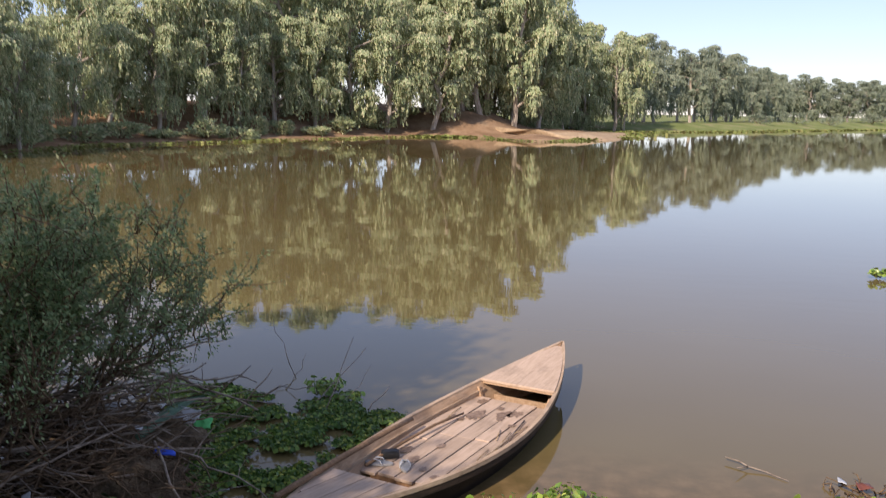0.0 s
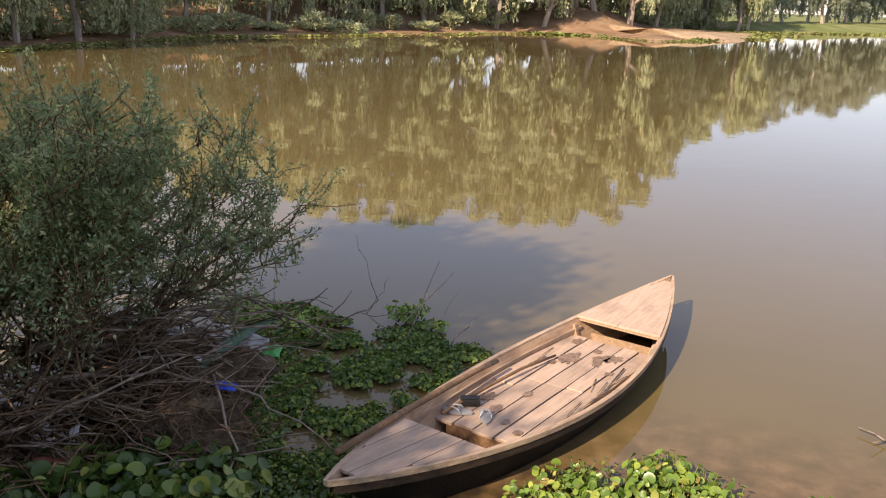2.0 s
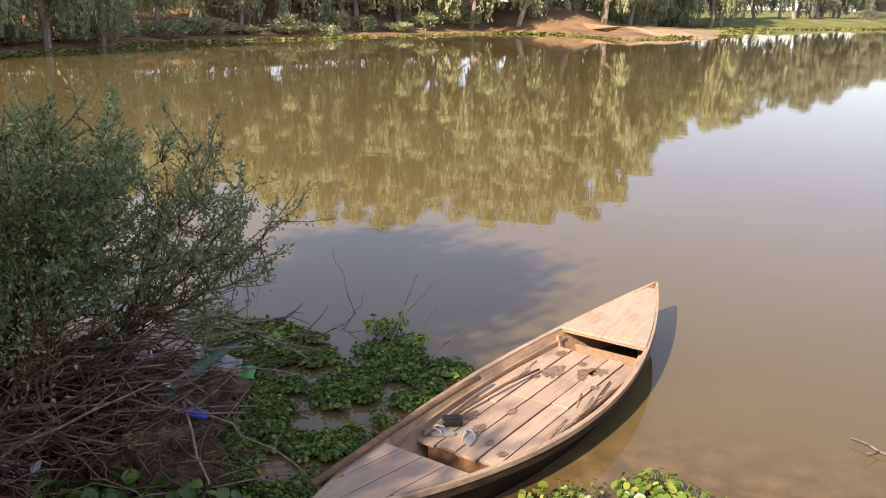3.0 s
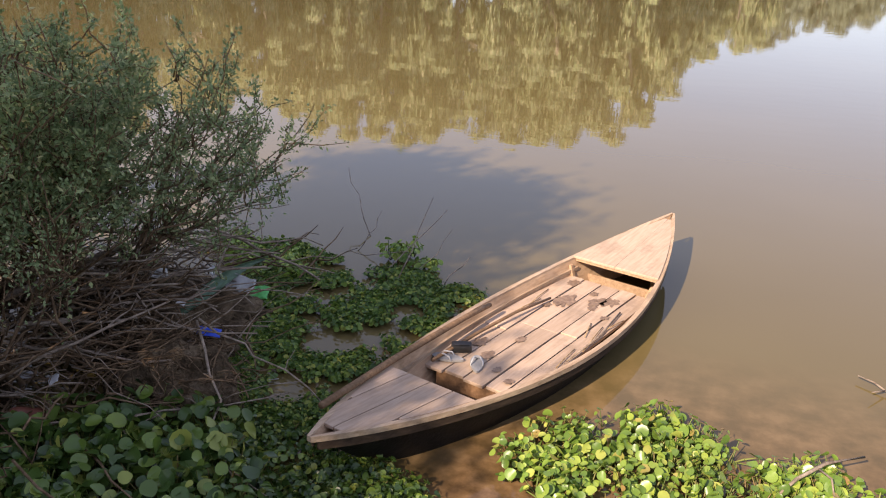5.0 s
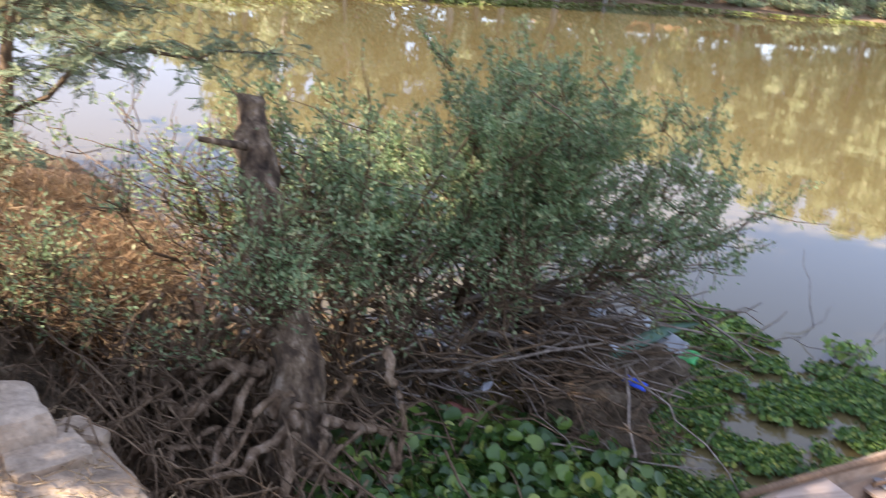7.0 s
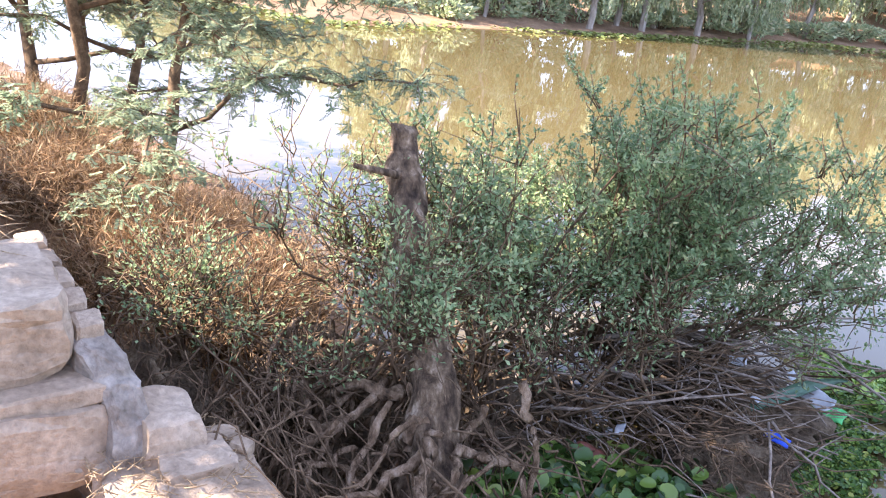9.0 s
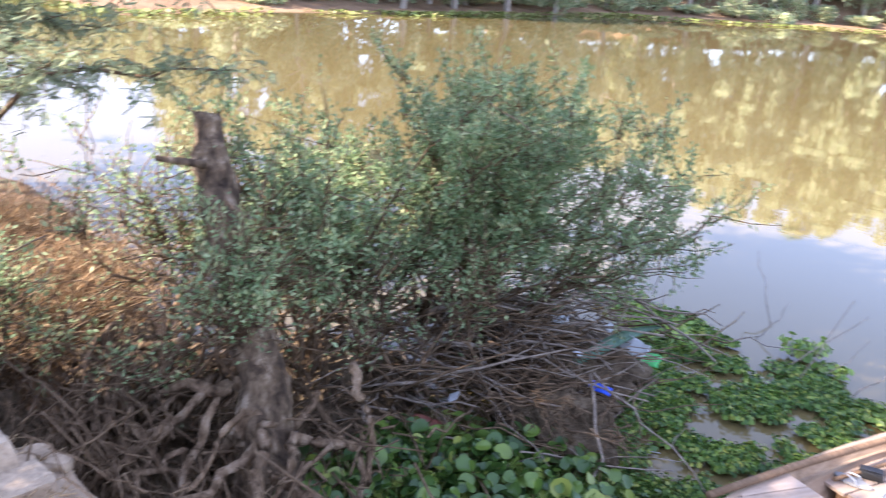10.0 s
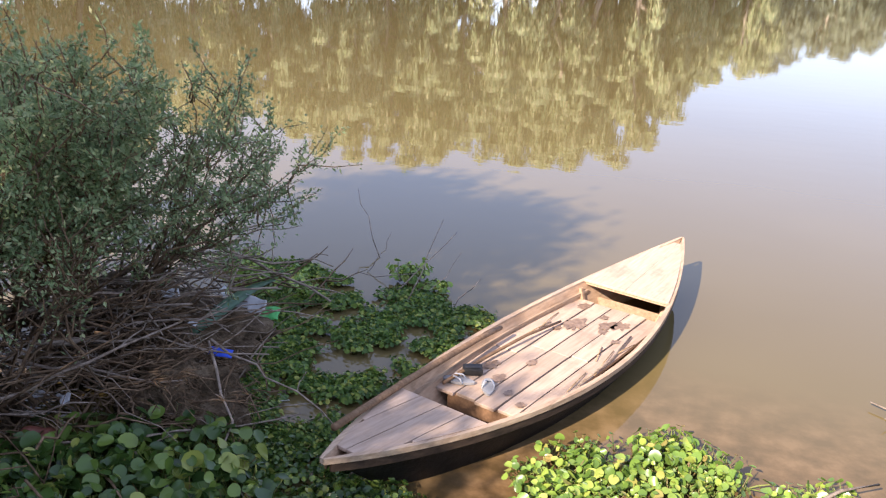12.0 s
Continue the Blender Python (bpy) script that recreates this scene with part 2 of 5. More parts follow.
class Tubes:
    """Gathers tapered round stems into one mesh."""

    def __init__(self):
        self.v, self.f = [], []

    def add(self, pts, radii, sides=6):
        pts = [Vector(p) for p in pts]
        base = len(self.v)
        for i, p in enumerate(pts):
            d = (pts[min(i + 1, len(pts) - 1)] - pts[max(i - 1, 0)]).normalized()
            a = d.orthogonal().normalized()
            b = d.cross(a)
            for k in range(sides):
                w = 2 * math.pi * k / sides
                self.v.append(tuple(p + radii[i] * (math.cos(w) * a + math.sin(w) * b)))
        for i in range(len(pts) - 1):
            for k in range(sides):
                k2 = (k + 1) % sides
                self.f.append((base + i * sides + k, base + i * sides + k2, base + (i + 1) * sides + k2, base + (i + 1) * sides + k))
        self.f.append(tuple(base + (len(pts) - 1) * sides + k for k in range(sides)))
        self.f.append(tuple(base + k for k in reversed(range(sides))))

    def make(self, name, material, parent=None, label=""):
        return raw(name, self.v, self.f, material, parent, label, True)


def crooked(p, q, n, wob, rng, sag=0.0):
    p, q = np.array(p, float), np.array(q, float)
    t = np.linspace(0, 1, n)[:, None]
    out = p + (q - p) * t
    out[1:-1] += rng.normal(0, wob, (n - 2, 3))
    out[:, 2] -= sag * 4 * (t * (1 - t))[:, 0]
    return out


def kites(P, D, N, L, W):
    """Leaf blades: four-cornered, folded a little along the rib. P bases, D long axes, N rough normals."""
    P, D, N = (np.asarray(a, float) for a in (P, D, N))
    L, W = np.broadcast_to(L, len(P))[:, None], np.broadcast_to(W, len(P))[:, None]
    D = D / (np.linalg.norm(D, axis=1, keepdims=True) + 1e-9)
    S = np.cross(D, N)
    S = S / (np.linalg.norm(S, axis=1, keepdims=True) + 1e-9)
    U = np.cross(S, D)
    v = np.stack([P, P + D * L * 0.45 + S * W * 0.5 + U * W * 0.12, P + D * L, P + D * L * 0.45 - S * W * 0.5 + U * W * 0.12], 1).reshape(-1, 3)
    i = np.arange(len(P))[:, None] * 4
    return v, np.concatenate([i, i + 1, i + 2, i + 3], 1)


def rounds(P, N, R, rng, cup=0.25):
    """Round, cupped blades."""
    P, N = np.asarray(P, float), np.asarray(N, float)
    N = N / np.linalg.norm(N, axis=1, keepdims=True)
    ref = rng.normal(0, 1, N.shape)
    A = np.cross(N, ref)
    A /= np.linalg.norm(A, axis=1, keepdims=True) + 1e-9
    B = np.cross(N, A)
    R = np.broadcast_to(R, len(P))[:, None]
    ring = [P]
    m = 11
    for k in range(m):
        w = 2 * math.pi * k / m
        size = 0.92 + 0.14 * math.cos(w) - 0.16 * max(0.0, -math.cos(w)) ** 6
        lift = cup * (0.6 + 0.4 * math.cos(2 * w))
        ring.append(P + R * size * (math.cos(w) * A + 0.95 * math.sin(w) * B) + N * R * lift)
    v = np.stack(ring, 1).reshape(-1, 3)
    i = np.arange(len(P))[:, None] * (m + 1)
    f = np.concatenate([np.concatenate([i, i + 1 + k, i + 1 + (k + 1) % m], 1) for k in range(m)], 0)
    return v, f


def rough_box(name, lo, hi, material, parent=None, label="", amp=0.02, cuts=5, seed=0, scale=4.0):
    """A worn block: cut into a grid, corners rounded, faces uneven."""
    bm = bmesh.new()
    bmesh.ops.create_cube(bm, size=1)
    bmesh.ops.subdivide_edges(bm, edges=bm.edges[:], cuts=cuts, use_grid_fill=True)
    lo, hi = Vector(lo), Vector(hi)
    mid, half = (lo + hi) / 2, (hi - lo) / 2
    for v in bm.verts:
        u = v.co * 2
        r = Vector([math.copysign(min(abs(c), 1), c) for c in u])
        edge = sum(abs(c) > 0.98 for c in r)
        k = {1: 1.0, 2: 0.975, 3: 0.93}.get(edge, 1.0)
        p = mid + Vector([a * b * k for a, b in zip(r, half)])
        p += noise.noise_vector(p * scale + Vector((seed, 0, 0))) * amp + noise.noise_vector(p * scale * 3.1) * amp * 0.4
        v.co = p
    return part(name, bm, material, parent, label)


# ---- the land, the river ----
FAR_SHORE = [(-3000, -100), (-600, -20), (-160, 6), (-70, 11), (-40, 13), (-30, 16), (-32.3, 23), (-32.5, 30), (-34.5, 45), (-36, 55), (-32.3, 63), (-26.2, 79), (-20.7, 91), (-15, 93),
             (-10.5, 85), (-6.5, 83.5), (-4.5, 90), (-1.5, 108), (1.6, 123), (-4, 128), (-10, 131), (4, 140), (18, 156), (31, 179), (58, 221), (140, 300), (700, 700), (3000, 3000)]
NEAR_SHORE = [(-3000, -300), (-600, -60), (-60, -8), (-25, 3.0), (-14, 5.0), (-9.5, 5.4), (-7.0, 5.2), (-6.0, 4.9), (-5.3, 4.3), (-4.8, 3.5), (-4.3, 3.0), (-3.2, 2.95), (-2.2, 3.1), (-1.6, 3.6), (0.5, 3.8), (3, 4.2),
              (8, 4.8), (30, 8), (120, 60), (700, 420), (3000, 1500)]


def dist_to(line, X, Y, closing):
    """Distance to a shoreline: positive on the land that the closing corners fence in."""
    best = np.full(X.shape, 1e9)
    for (x0, y0), (x1, y1) in zip(line, line[1:]):
        dx, dy = x1 - x0, y1 - y0
        t = np.clip(((X - x0) * dx + (Y - y0) * dy) / (dx * dx + dy * dy), 0, 1)
        best = np.minimum(best, np.hypot(X - x0 - t * dx, Y - y0 - t * dy))
    land = np.zeros(X.shape, bool)
    poly = line + closing
    for (x0, y0), (x1, y1) in zip(poly, poly[1:] + poly[:1]):
        land ^= ((y0 > Y) != (y1 > Y)) & (X < (x1 - x0) * (Y - y0) / (y1 - y0 + 1e-12) + x0)
    return np.where(land, best, -best)


def smooth01(v):
    v = np.clip(v, 0, 1)
    return v * v * (3 - 2 * v)


def land_height(X, Y):
    far = dist_to(FAR_SHORE, X, Y, [(3000, 3000), (-3000, 3000), (-3000, -100)])
    near = dist_to(NEAR_SHORE, X, Y, [(3000, 1500), (3000, -3000), (-3000, -3000), (-3000, -300)])
    wave = 0.25 * np.sin(X * 0.31 + 1.3) * np.sin(Y * 0.27) + 0.12 * np.sin(X * 0.9) * np.sin(Y * 0.8 + 0.4)
    steep = smooth01((Y - 40) / 25) * (1 - smooth01((Y - 105) / 25))
    steep = steep * (1 - smooth01((X + 18) / 7))
    low = 1 - 0.75 * smooth01((X + 16) / 5) * smooth01((130 - Y) / 6)
    zf = np.where(far > 0, 0.10 * np.minimum(far, 3) + smooth01((far - 2.5) / 7) * (0.9 * low + 1.5 * steep) + smooth01((far - 9) / 10) * 0.6 * steep + wave * smooth01(far / 5), np.maximum(far * 0.35, -1.2))
    left = smooth01((-X - 1.5) / 1.0)
    zn_r = np.where(near > 0, smooth01(near / 1.9) * 1.25, np.maximum(near * 0.30, -1.2))
    zn_l = np.where(near > 0, 0.16 * np.minimum(near, 1.5) + smooth01((near - 1.2) / 1.8) * 0.62, np.maximum(near * 0.45, -1.2))
    zn = zn_r * (1 - left) + zn_l * left + 0.03 * np.sin(X * 5.1) * np.sin(Y * 4.3) * (near > -0.5)
    bank = smooth01((2.62 - Y - 0.05 * (X + 5)) / 0.45) * smooth01((-X - 4.0) / 0.5) * smooth01((X + 22) / 8) * (1.30 + 0.04 * np.sin(X * 2.3) * np.sin(Y * 3.1))
    return np.maximum(np.maximum(zf, zn), np.where(near > 0, bank, -9))


def graded(lo, hi, centre, fine, n):
    u = np.linspace(math.asinh((lo - centre) / fine), math.asinh((hi - centre) / fine), n)
    return centre + fine * np.sinh(u)


gx, gy = graded(-1600, 1600, -3.0, 6.0, 300), graded(-700, 2200, 5.0, 6.0, 340)
GX, GY = np.meshgrid(gx, gy)
GZ = land_height(GX, GY)
nx, ny = len(gx), len(gy)
cells = [(j * nx + i, j * nx + i + 1, (j + 1) * nx + i + 1, (j + 1) * nx + i) for j in range(ny - 1) for i in range(nx - 1)]
ground = raw("ground", np.stack([GX.ravel(), GY.ravel(), GZ.ravel()], 1), cells, M_GROUND, None, "", True)
tagged(ground, "brown earth river banks with patches of grass", "ground", "", "structure")
wx = [(-1500, -600), (1500, -600), (1500, 2000), (-1500, 2000)]
water = raw("water", [(x, y, 0.0) for x, y in wx], [(0, 1, 2, 3)], M_WATER)
tagged(water, "calm muddy olive-brown river water, mirror smooth", "water", "", "structure")


def height_at(x, y):
    return float(land_height(np.array([x]), np.array([y]))[0])


# ---- trees of the far bank ----
def gum_tree(height, spread, seed, leaves, droop=1.0):
    """A eucalypt with a pale leaning trunk, rising limbs and hanging strands of leaf."""
    rng = np.random.default_rng(seed)
    top = np.array([rng.normal(0, 0.06) * height, rng.normal(0, 0.05) * height, height * 0.93])
    trunk = crooked((0, 0, -0.5), top, 9, height * 0.012, rng)
    r0 = height * 0.017
    tb = Tubes()
    tb.add(trunk, [r0 * (1 - 0.085 * i) + 0.02 for i in range(9)], 7)
    ends = []
    limbs = 17
    for k in range(limbs):
        u = 0.16 + 0.80 * k / (limbs - 1)
        i = u * 8
        p = trunk[int(i)] + (trunk[min(int(i) + 1, 8)] - trunk[int(i)]) * (i - int(i))
        a = k * 2.4 + rng.uniform(-0.5, 0.5)
        reach = spread * (0.55 + 0.55 * math.sin(math.pi * min(1, (u - 0.1) / 0.95))) * rng.uniform(0.6, 1.15)
        q = p + np.array([math.cos(a) * reach, math.sin(a) * reach, height * rng.uniform(0.05, 0.15)])
        limb = crooked(p, q, 5, height * 0.012, rng, -0.02 * height)
        tb.add(limb, [r0 * 0.5 * (1 - 0.19 * j) * (1.15 - 0.6 * u) + 0.014 for j in range(5)], 5)
        for j in (2, 4) if k % 2 else (3, 4):
            ends.append((limb[j], rng.uniform(0.55, 1.0)))
    ends += [(trunk[8], 0.9), (trunk[7], 0.8)]
    P, D, N = [], [], []
    per = leaves // len(ends)
    for c, big in ends:
        rc = spread * 0.36 * big
        n = int(per * 0.42 * big * 1.25)
        d = rng.normal(0, 1, (n, 3))
        d /= np.linalg.norm(d, axis=1, keepdims=True)
        d[:, 2] = np.abs(d[:, 2]) * 1.15 - 0.15
        lump = 1 + 0.22 * np.sin(d[:, :1] * 5 + c[0]) * np.sin(d[:, 1:2] * 5 + c[1])
        q = c + d * rc * np.array([1, 1, 0.78]) * rng.uniform(0.62, 1.0, (n, 1)) * lump
        P.append(q)
        D.append(np.stack([d[:, 0] * 0.5 + rng.normal(0, 0.3, n), d[:, 1] * 0.5 + rng.normal(0, 0.3, n), -0.8 * np.ones(n)], 1))
        N.append(d + rng.normal(0, 0.25, (n, 3)) + np.array([0, 0, 0.35]))
        strands = 15
        m = max(4, int(per * 0.58 * big * 1.25 / strands))
        for _ in range(strands):
            w = rng.uniform(0, 6.28)
            e = rc * rng.uniform(0.45, 1.02)
            out = np.array([math.cos(w), math.sin(w), 0.0])
            s = c + out * e + np.array([0, 0, 0.25 * rc * rng.uniform(-0.5, 1)])
            hang = rng.uniform(0.35, 1.0) ** 1.5 * 2.6 * droop * height / 16
            t = rng.uniform(0, 1, m) ** 0.85
            thin = (0.20 * (1 - 0.75 * t))[:, None]
            sway = rng.normal(0, 0.12, 2)
            P.append(s + np.stack([sway[0] * t, sway[1] * t, -hang * t], 1) + rng.normal(0, 1, (m, 3)) * thin)
            D.append(np.stack([rng.normal(0, 0.22, m), rng.normal(0, 0.22, m), -np.ones(m)], 1))
            N.append(out * 1.5 + rng.normal(0, 0.3, (m, 3)) + np.array([0, 0, 0.3]))
    P, D, N = np.concatenate(P), np.concatenate(D), np.concatenate(N)
    v, f = kites(P, D, N, rng.uniform(0.24, 0.52, len(P)), rng.uniform(0.10, 0.20, len(P)))
    return tb, v, f


TREE_KINDS = [(16, 3.2, 1, 14500, 1.2), (16, 3.8, 2, 15500, 1.5), (16, 2.9, 3, 14000, 1.0), (16, 3.5, 4, 15500, 1.4), (16, 4.1, 5, 16500, 1.1)]
protos = []
for h, sp, seed, n, dr in TREE_KINDS:
    tb, v, f = gum_tree(h, sp, seed, n, dr)
    tb_me = bpy.data.meshes.new("trunk")
    tb_me.from_pydata(tb.v, [], tb.f)
    tb_me.materials.append(M_EUCBARK)
    me = bpy.data.meshes.new("crown")
    me.from_pydata(v.tolist(), [], f.tolist())
    me.materials.append(M_EUC)
    # same crown again, with the haze-toned leaf colour for far trees
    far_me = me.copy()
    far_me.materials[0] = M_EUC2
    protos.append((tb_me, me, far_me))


def plant_gum(x, y, height, k, turn, far=False, group="trees on the far bank", wide=1.0):
    t = thing("eucalyptus_tree", (x, y, height_at(x, y)), "tall eucalyptus with pale trunk and drooping olive leaves" if not far else "distant round-crowned green tree on the flat bank", "tree", group)
    t.rotation_euler = (0, 0, turn)
    s = height / 16
    t.scale = (s * wide, s * wide, s)
    for nm, me in (("trunk", protos[k][0]), ("crown", protos[k][2 if far else 1])):
        ob = new(nm, me)
        ob.parent = t
    return t


def along(line, step):
    """Evenly spaced places on a polyline, with the way to its left."""
    left = 0.0
    for (x0, y0), (x1, y1) in zip(line, line[1:]):
        d = math.hypot(x1 - x0, y1 - y0)
        s = left
        while s < d:
            yield x0 + (x1 - x0) * s / d, y0 + (y1 - y0) * s / d, -(y1 - y0) / d, (x1 - x0) / d
            s += step
        left = s - d


rt = random.Random(5)
WOODS = [(-62, 13.5), (-44, 15), (-37.5, 18), (-34.3, 24), (-33.5, 30), (-35.5, 46), (-37, 55), (-33.5, 64), (-27.5, 80), (-21.5, 93), (-14, 100), (-9, 112), (-4, 128), (2, 141)]
WOOD_H = [3.4, 3.4, 3.6, 9.5, 11, 11.5, 12, 13, 15.5, 18.5, 20, 20, 18.5, 16]
for row, (gap, off, grow) in enumerate(((4.6, 2.6, 0.88), (5.0, 7.0, 1.0), (6.0, 13.0, 1.02))):
    for x, y, nx_, ny_ in along(WOODS, gap):
        i = min(range(len(WOODS)), key=lambda j: (WOODS[j][0] - x) ** 2 + (WOODS[j][1] - y) ** 2)
        h = WOOD_H[i] * grow * rt.uniform(0.72, 1.10)
        h *= (1.0, 0.88, 0.6)[row] if y < 62 else 1.0
        o = off * (0.4 if y < 55 else 1.0) + rt.uniform(-1.6, 1.6)
        plant_gum(x + nx_ * o + rt.uniform(-1, 1), y + ny_ * o, h, rt.randrange(5), rt.uniform(0, 6.28), wide=rt.uniform(0.95, 1.25))
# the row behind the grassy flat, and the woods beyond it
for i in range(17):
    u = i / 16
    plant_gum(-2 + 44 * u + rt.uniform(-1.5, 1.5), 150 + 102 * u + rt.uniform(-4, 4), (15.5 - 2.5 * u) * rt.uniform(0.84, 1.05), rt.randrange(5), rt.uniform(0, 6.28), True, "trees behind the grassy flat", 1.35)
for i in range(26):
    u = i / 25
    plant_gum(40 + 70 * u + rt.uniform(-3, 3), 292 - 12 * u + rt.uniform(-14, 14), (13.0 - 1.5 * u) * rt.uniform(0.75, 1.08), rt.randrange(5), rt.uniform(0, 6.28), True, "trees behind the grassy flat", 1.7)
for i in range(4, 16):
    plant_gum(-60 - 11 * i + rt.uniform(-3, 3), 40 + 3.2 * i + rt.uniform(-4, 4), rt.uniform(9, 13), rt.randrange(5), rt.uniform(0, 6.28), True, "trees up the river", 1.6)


# ---- shrubs of the far bank ----
def far_shrub(x, y, w, h, seed, material=M_EUC):
    rng = np.random.default_rng(seed)
    t = thing("shrub", (x, y, height_at(x, y) - 0.05), "low dark green shrub on the far bank", "shrub", "shrubs on the far bank")
    n = 900
    P = rng.normal(0, 1, (n, 3))
    P /= np.linalg.norm(P, axis=1, keepdims=True)
    P *= rng.uniform(0.3, 1.0, (n, 1)) ** 0.5 * np.array([w * 0.5, w * 0.5, h * 0.5])
    P += np.array([0, 0, h * 0.5]) + 0.25 * np.sin(P * 3.1 + seed)
    D = P * np.array([1, 1, 0.5]) + rng.normal(0, 0.5, (n, 3))
    v, f = kites(P, D, rng.normal(0, 1, (n, 3)), 0.34, 0.16)
    raw("crown", v, f, material, t)
    tb = Tubes()
    for k in range(5):
        a = k * 1.3
        tb.add([(0, 0, -0.1), (math.cos(a) * w * 0.15, math.sin(a) * w * 0.15, h * 0.35), (math.cos(a) * w * 0.33, math.sin(a) * w * 0.33, h * 0.75)], [0.05, 0.03, 0.015], 5)
    tb.make("stem_tangle", M_TWIG, t)


for i, (x, y, nx_, ny_) in enumerate(along(WOODS, 3.9)):
    o = rt.uniform(3.5, 9)
    far_shrub(x + nx_ * o, y + ny_ * o, rt.uniform(2, 4.5), rt.uniform(1.2, 3.4), 40 + i)
for i, (x, y, nx_, ny_) in enumerate(along(WOODS[2:10], 3.6)):
    o = rt.uniform(0.7, 3.0)
    far_shrub(x + nx_ * o, y + ny_ * o, rt.uniform(2.0, 4.2), rt.uniform(0.7, 2.4), 210 + i)
for i in range(14):
    far_shrub(-38 - rt.uniform(0, 7) - 1.2 * abs(i - 9), 15.5 + 1.5 * i, rt.uniform(3, 5), rt.uniform(2.2, 4.0), 170 + i)
for i, (x, y) in enumerate(((27, 190), (46, 214), (60, 235), (70, 246), (37, 205))):
    far_shrub(x, y, 6, 2.2, 140 + i, M_EUC2)

# floating weed along the far water's edge
rng = np.random.default_rng(21)
P = []
for x, y, nx_, ny_ in along(FAR_SHORE[4:-3], 0.16):
    if rng.random() < 0.35 + 0.6 * math.sin(x * 0.23 + y * 0.17) ** 2:
        k = 7 if y > 100 else 9
        for _ in range(k):
            o = -abs(rng.normal(0, 0.9 if y < 100 else 2.2)) + 0.5
            P.append((x + nx_ * o + rng.normal(0, 0.2), y + ny_ * o + rng.normal(0, 0.2), max(0.03, height_at(x, y) * 0 + rng.uniform(0.03, 0.12))))
P = np.array(P)
v, f = rounds(P, np.tile([0, 0, 1.0], (len(P), 1)) + rng.normal(0, 0.3, P.shape), np.where(P[:, 1] > 90, 1.0, 0.5) * rng.uniform(0.10, 0.30, len(P)), rng)
tagged(raw("floating_weed", v, f, M_WEED), "bright green floating weed along the far shore", "weed", "", "stuff")

# the sand spit
sx, sy = np.meshgrid(np.linspace(0, 1, 40), np.linspace(-1, 1, 16))
spine = np.array([(-16.0, 101.0), (-10.0, 95.0), (-6.0, 96.0), (-3.0, 108.0), (0.5, 121.0)])
cx, cy = np.interp(sx, np.linspace(0, 1, 5), spine[:, 0]), np.interp(sx, np.linspace(0, 1, 5), spine[:, 1])
half = 6.5 * np.sin(np.pi * np.clip(sx * 0.92 + 0.08, 0, 1)) ** 0.6 + 0.5
sz = (1 - sy ** 2) * (0.95 * (1 - sx) ** 0.8 + 0.22) + 0.12 * np.sin(sx * 31) * np.sin(sy * 5) - 0.1
spit = raw("sand_spit", np.stack([(cx + sy * half * 0.75).ravel(), (cy - sy * half * 0.6).ravel(), sz.ravel()], 1),
           [(j * 40 + i, j * 40 + i + 1, (j + 1) * 40 + i + 1, (j + 1) * 40 + i) for j in range(15) for i in range(39)], M_SAND, None, "", True)
tagged(spit, "low pale sandy spit reaching into the river", "sand", "", "structure")


# ---- the boat ----
BOAT_L = 4.5
BOAT_AT, BOAT_SCALE = (-1.747, 5.257, -0.088), 1.0315
boat = thing("rowing_boat", BOAT_AT, "weathered wooden rowing boat with dark tarred hull, empty on still water", "boat")
boat.rotation_euler = (0, 0, math.atan2(9.451 - 5.154, -0.357 + 1.694))
boat.scale = (BOAT_SCALE,) * 3
# in the boat's own axes x runs to the bow and y to its left


def beam(s):
    u = min(max(s / BOAT_L, 0), 1)
    return 0.475 * max(0.0, math.sin(math.pi * u ** 0.94)) ** 0.86 + 0.006


def mid(s):
    return -0.085 * math.sin(math.pi * min(max(s / BOAT_L, 0), 1))


def sheer(s):
    u = s / BOAT_L
    return 0.325 + 0.135 * (2 * u - 1) ** 2


def hull_point(s, side, d, inset=0.0):
    """d: 0 at the gunwale, 1 at the bottom. The ends rake inwards as they go down."""
    rake = 0.55 * d
    u = s / BOAT_L
    ss = s + rake * (1 - 2 * u) * (abs(1 - 2 * u) ** 2)
    z = sheer(s) * (1 - d) + (-0.13 + 0.10 * (2 * u - 1) ** 2) * d
    w = max(0.004, beam(s) - inset) * (1 - 0.52 * d ** 1.2)
    return (ss, mid(s) + side * w, z)


def hull_shell(name, material, inset, down, flip, label=""):
    bm = bmesh.new()
    cols = 49
    rows = [(1, 0.0), (1, 0.33), (1, 0.66), (1, down), (-1, down), (-1, 0.66), (-1, 0.33), (-1, 0.0)]
    grid = [[bm.verts.new(hull_point(BOAT_L * i / (cols - 1), sd, dd, inset)) for i in range(cols)] for sd, dd in rows]
    for a, b in zip(grid, grid[1:]):
        for i in range(cols - 1):
            bm.faces.new((a[i], a[i + 1], b[i + 1], b[i]))
    ob = part(name, bm, material, boat, label, True)
    if flip:
        ob.data.flip_normals()
    return ob


hull_shell("hull", M_TAR, 0.0, 1.0, False, "dark tarred outer planking")
hull_shell("inner_planking", M_HULLIN, 0.022, 0.93, True, "bare brown inner planking")


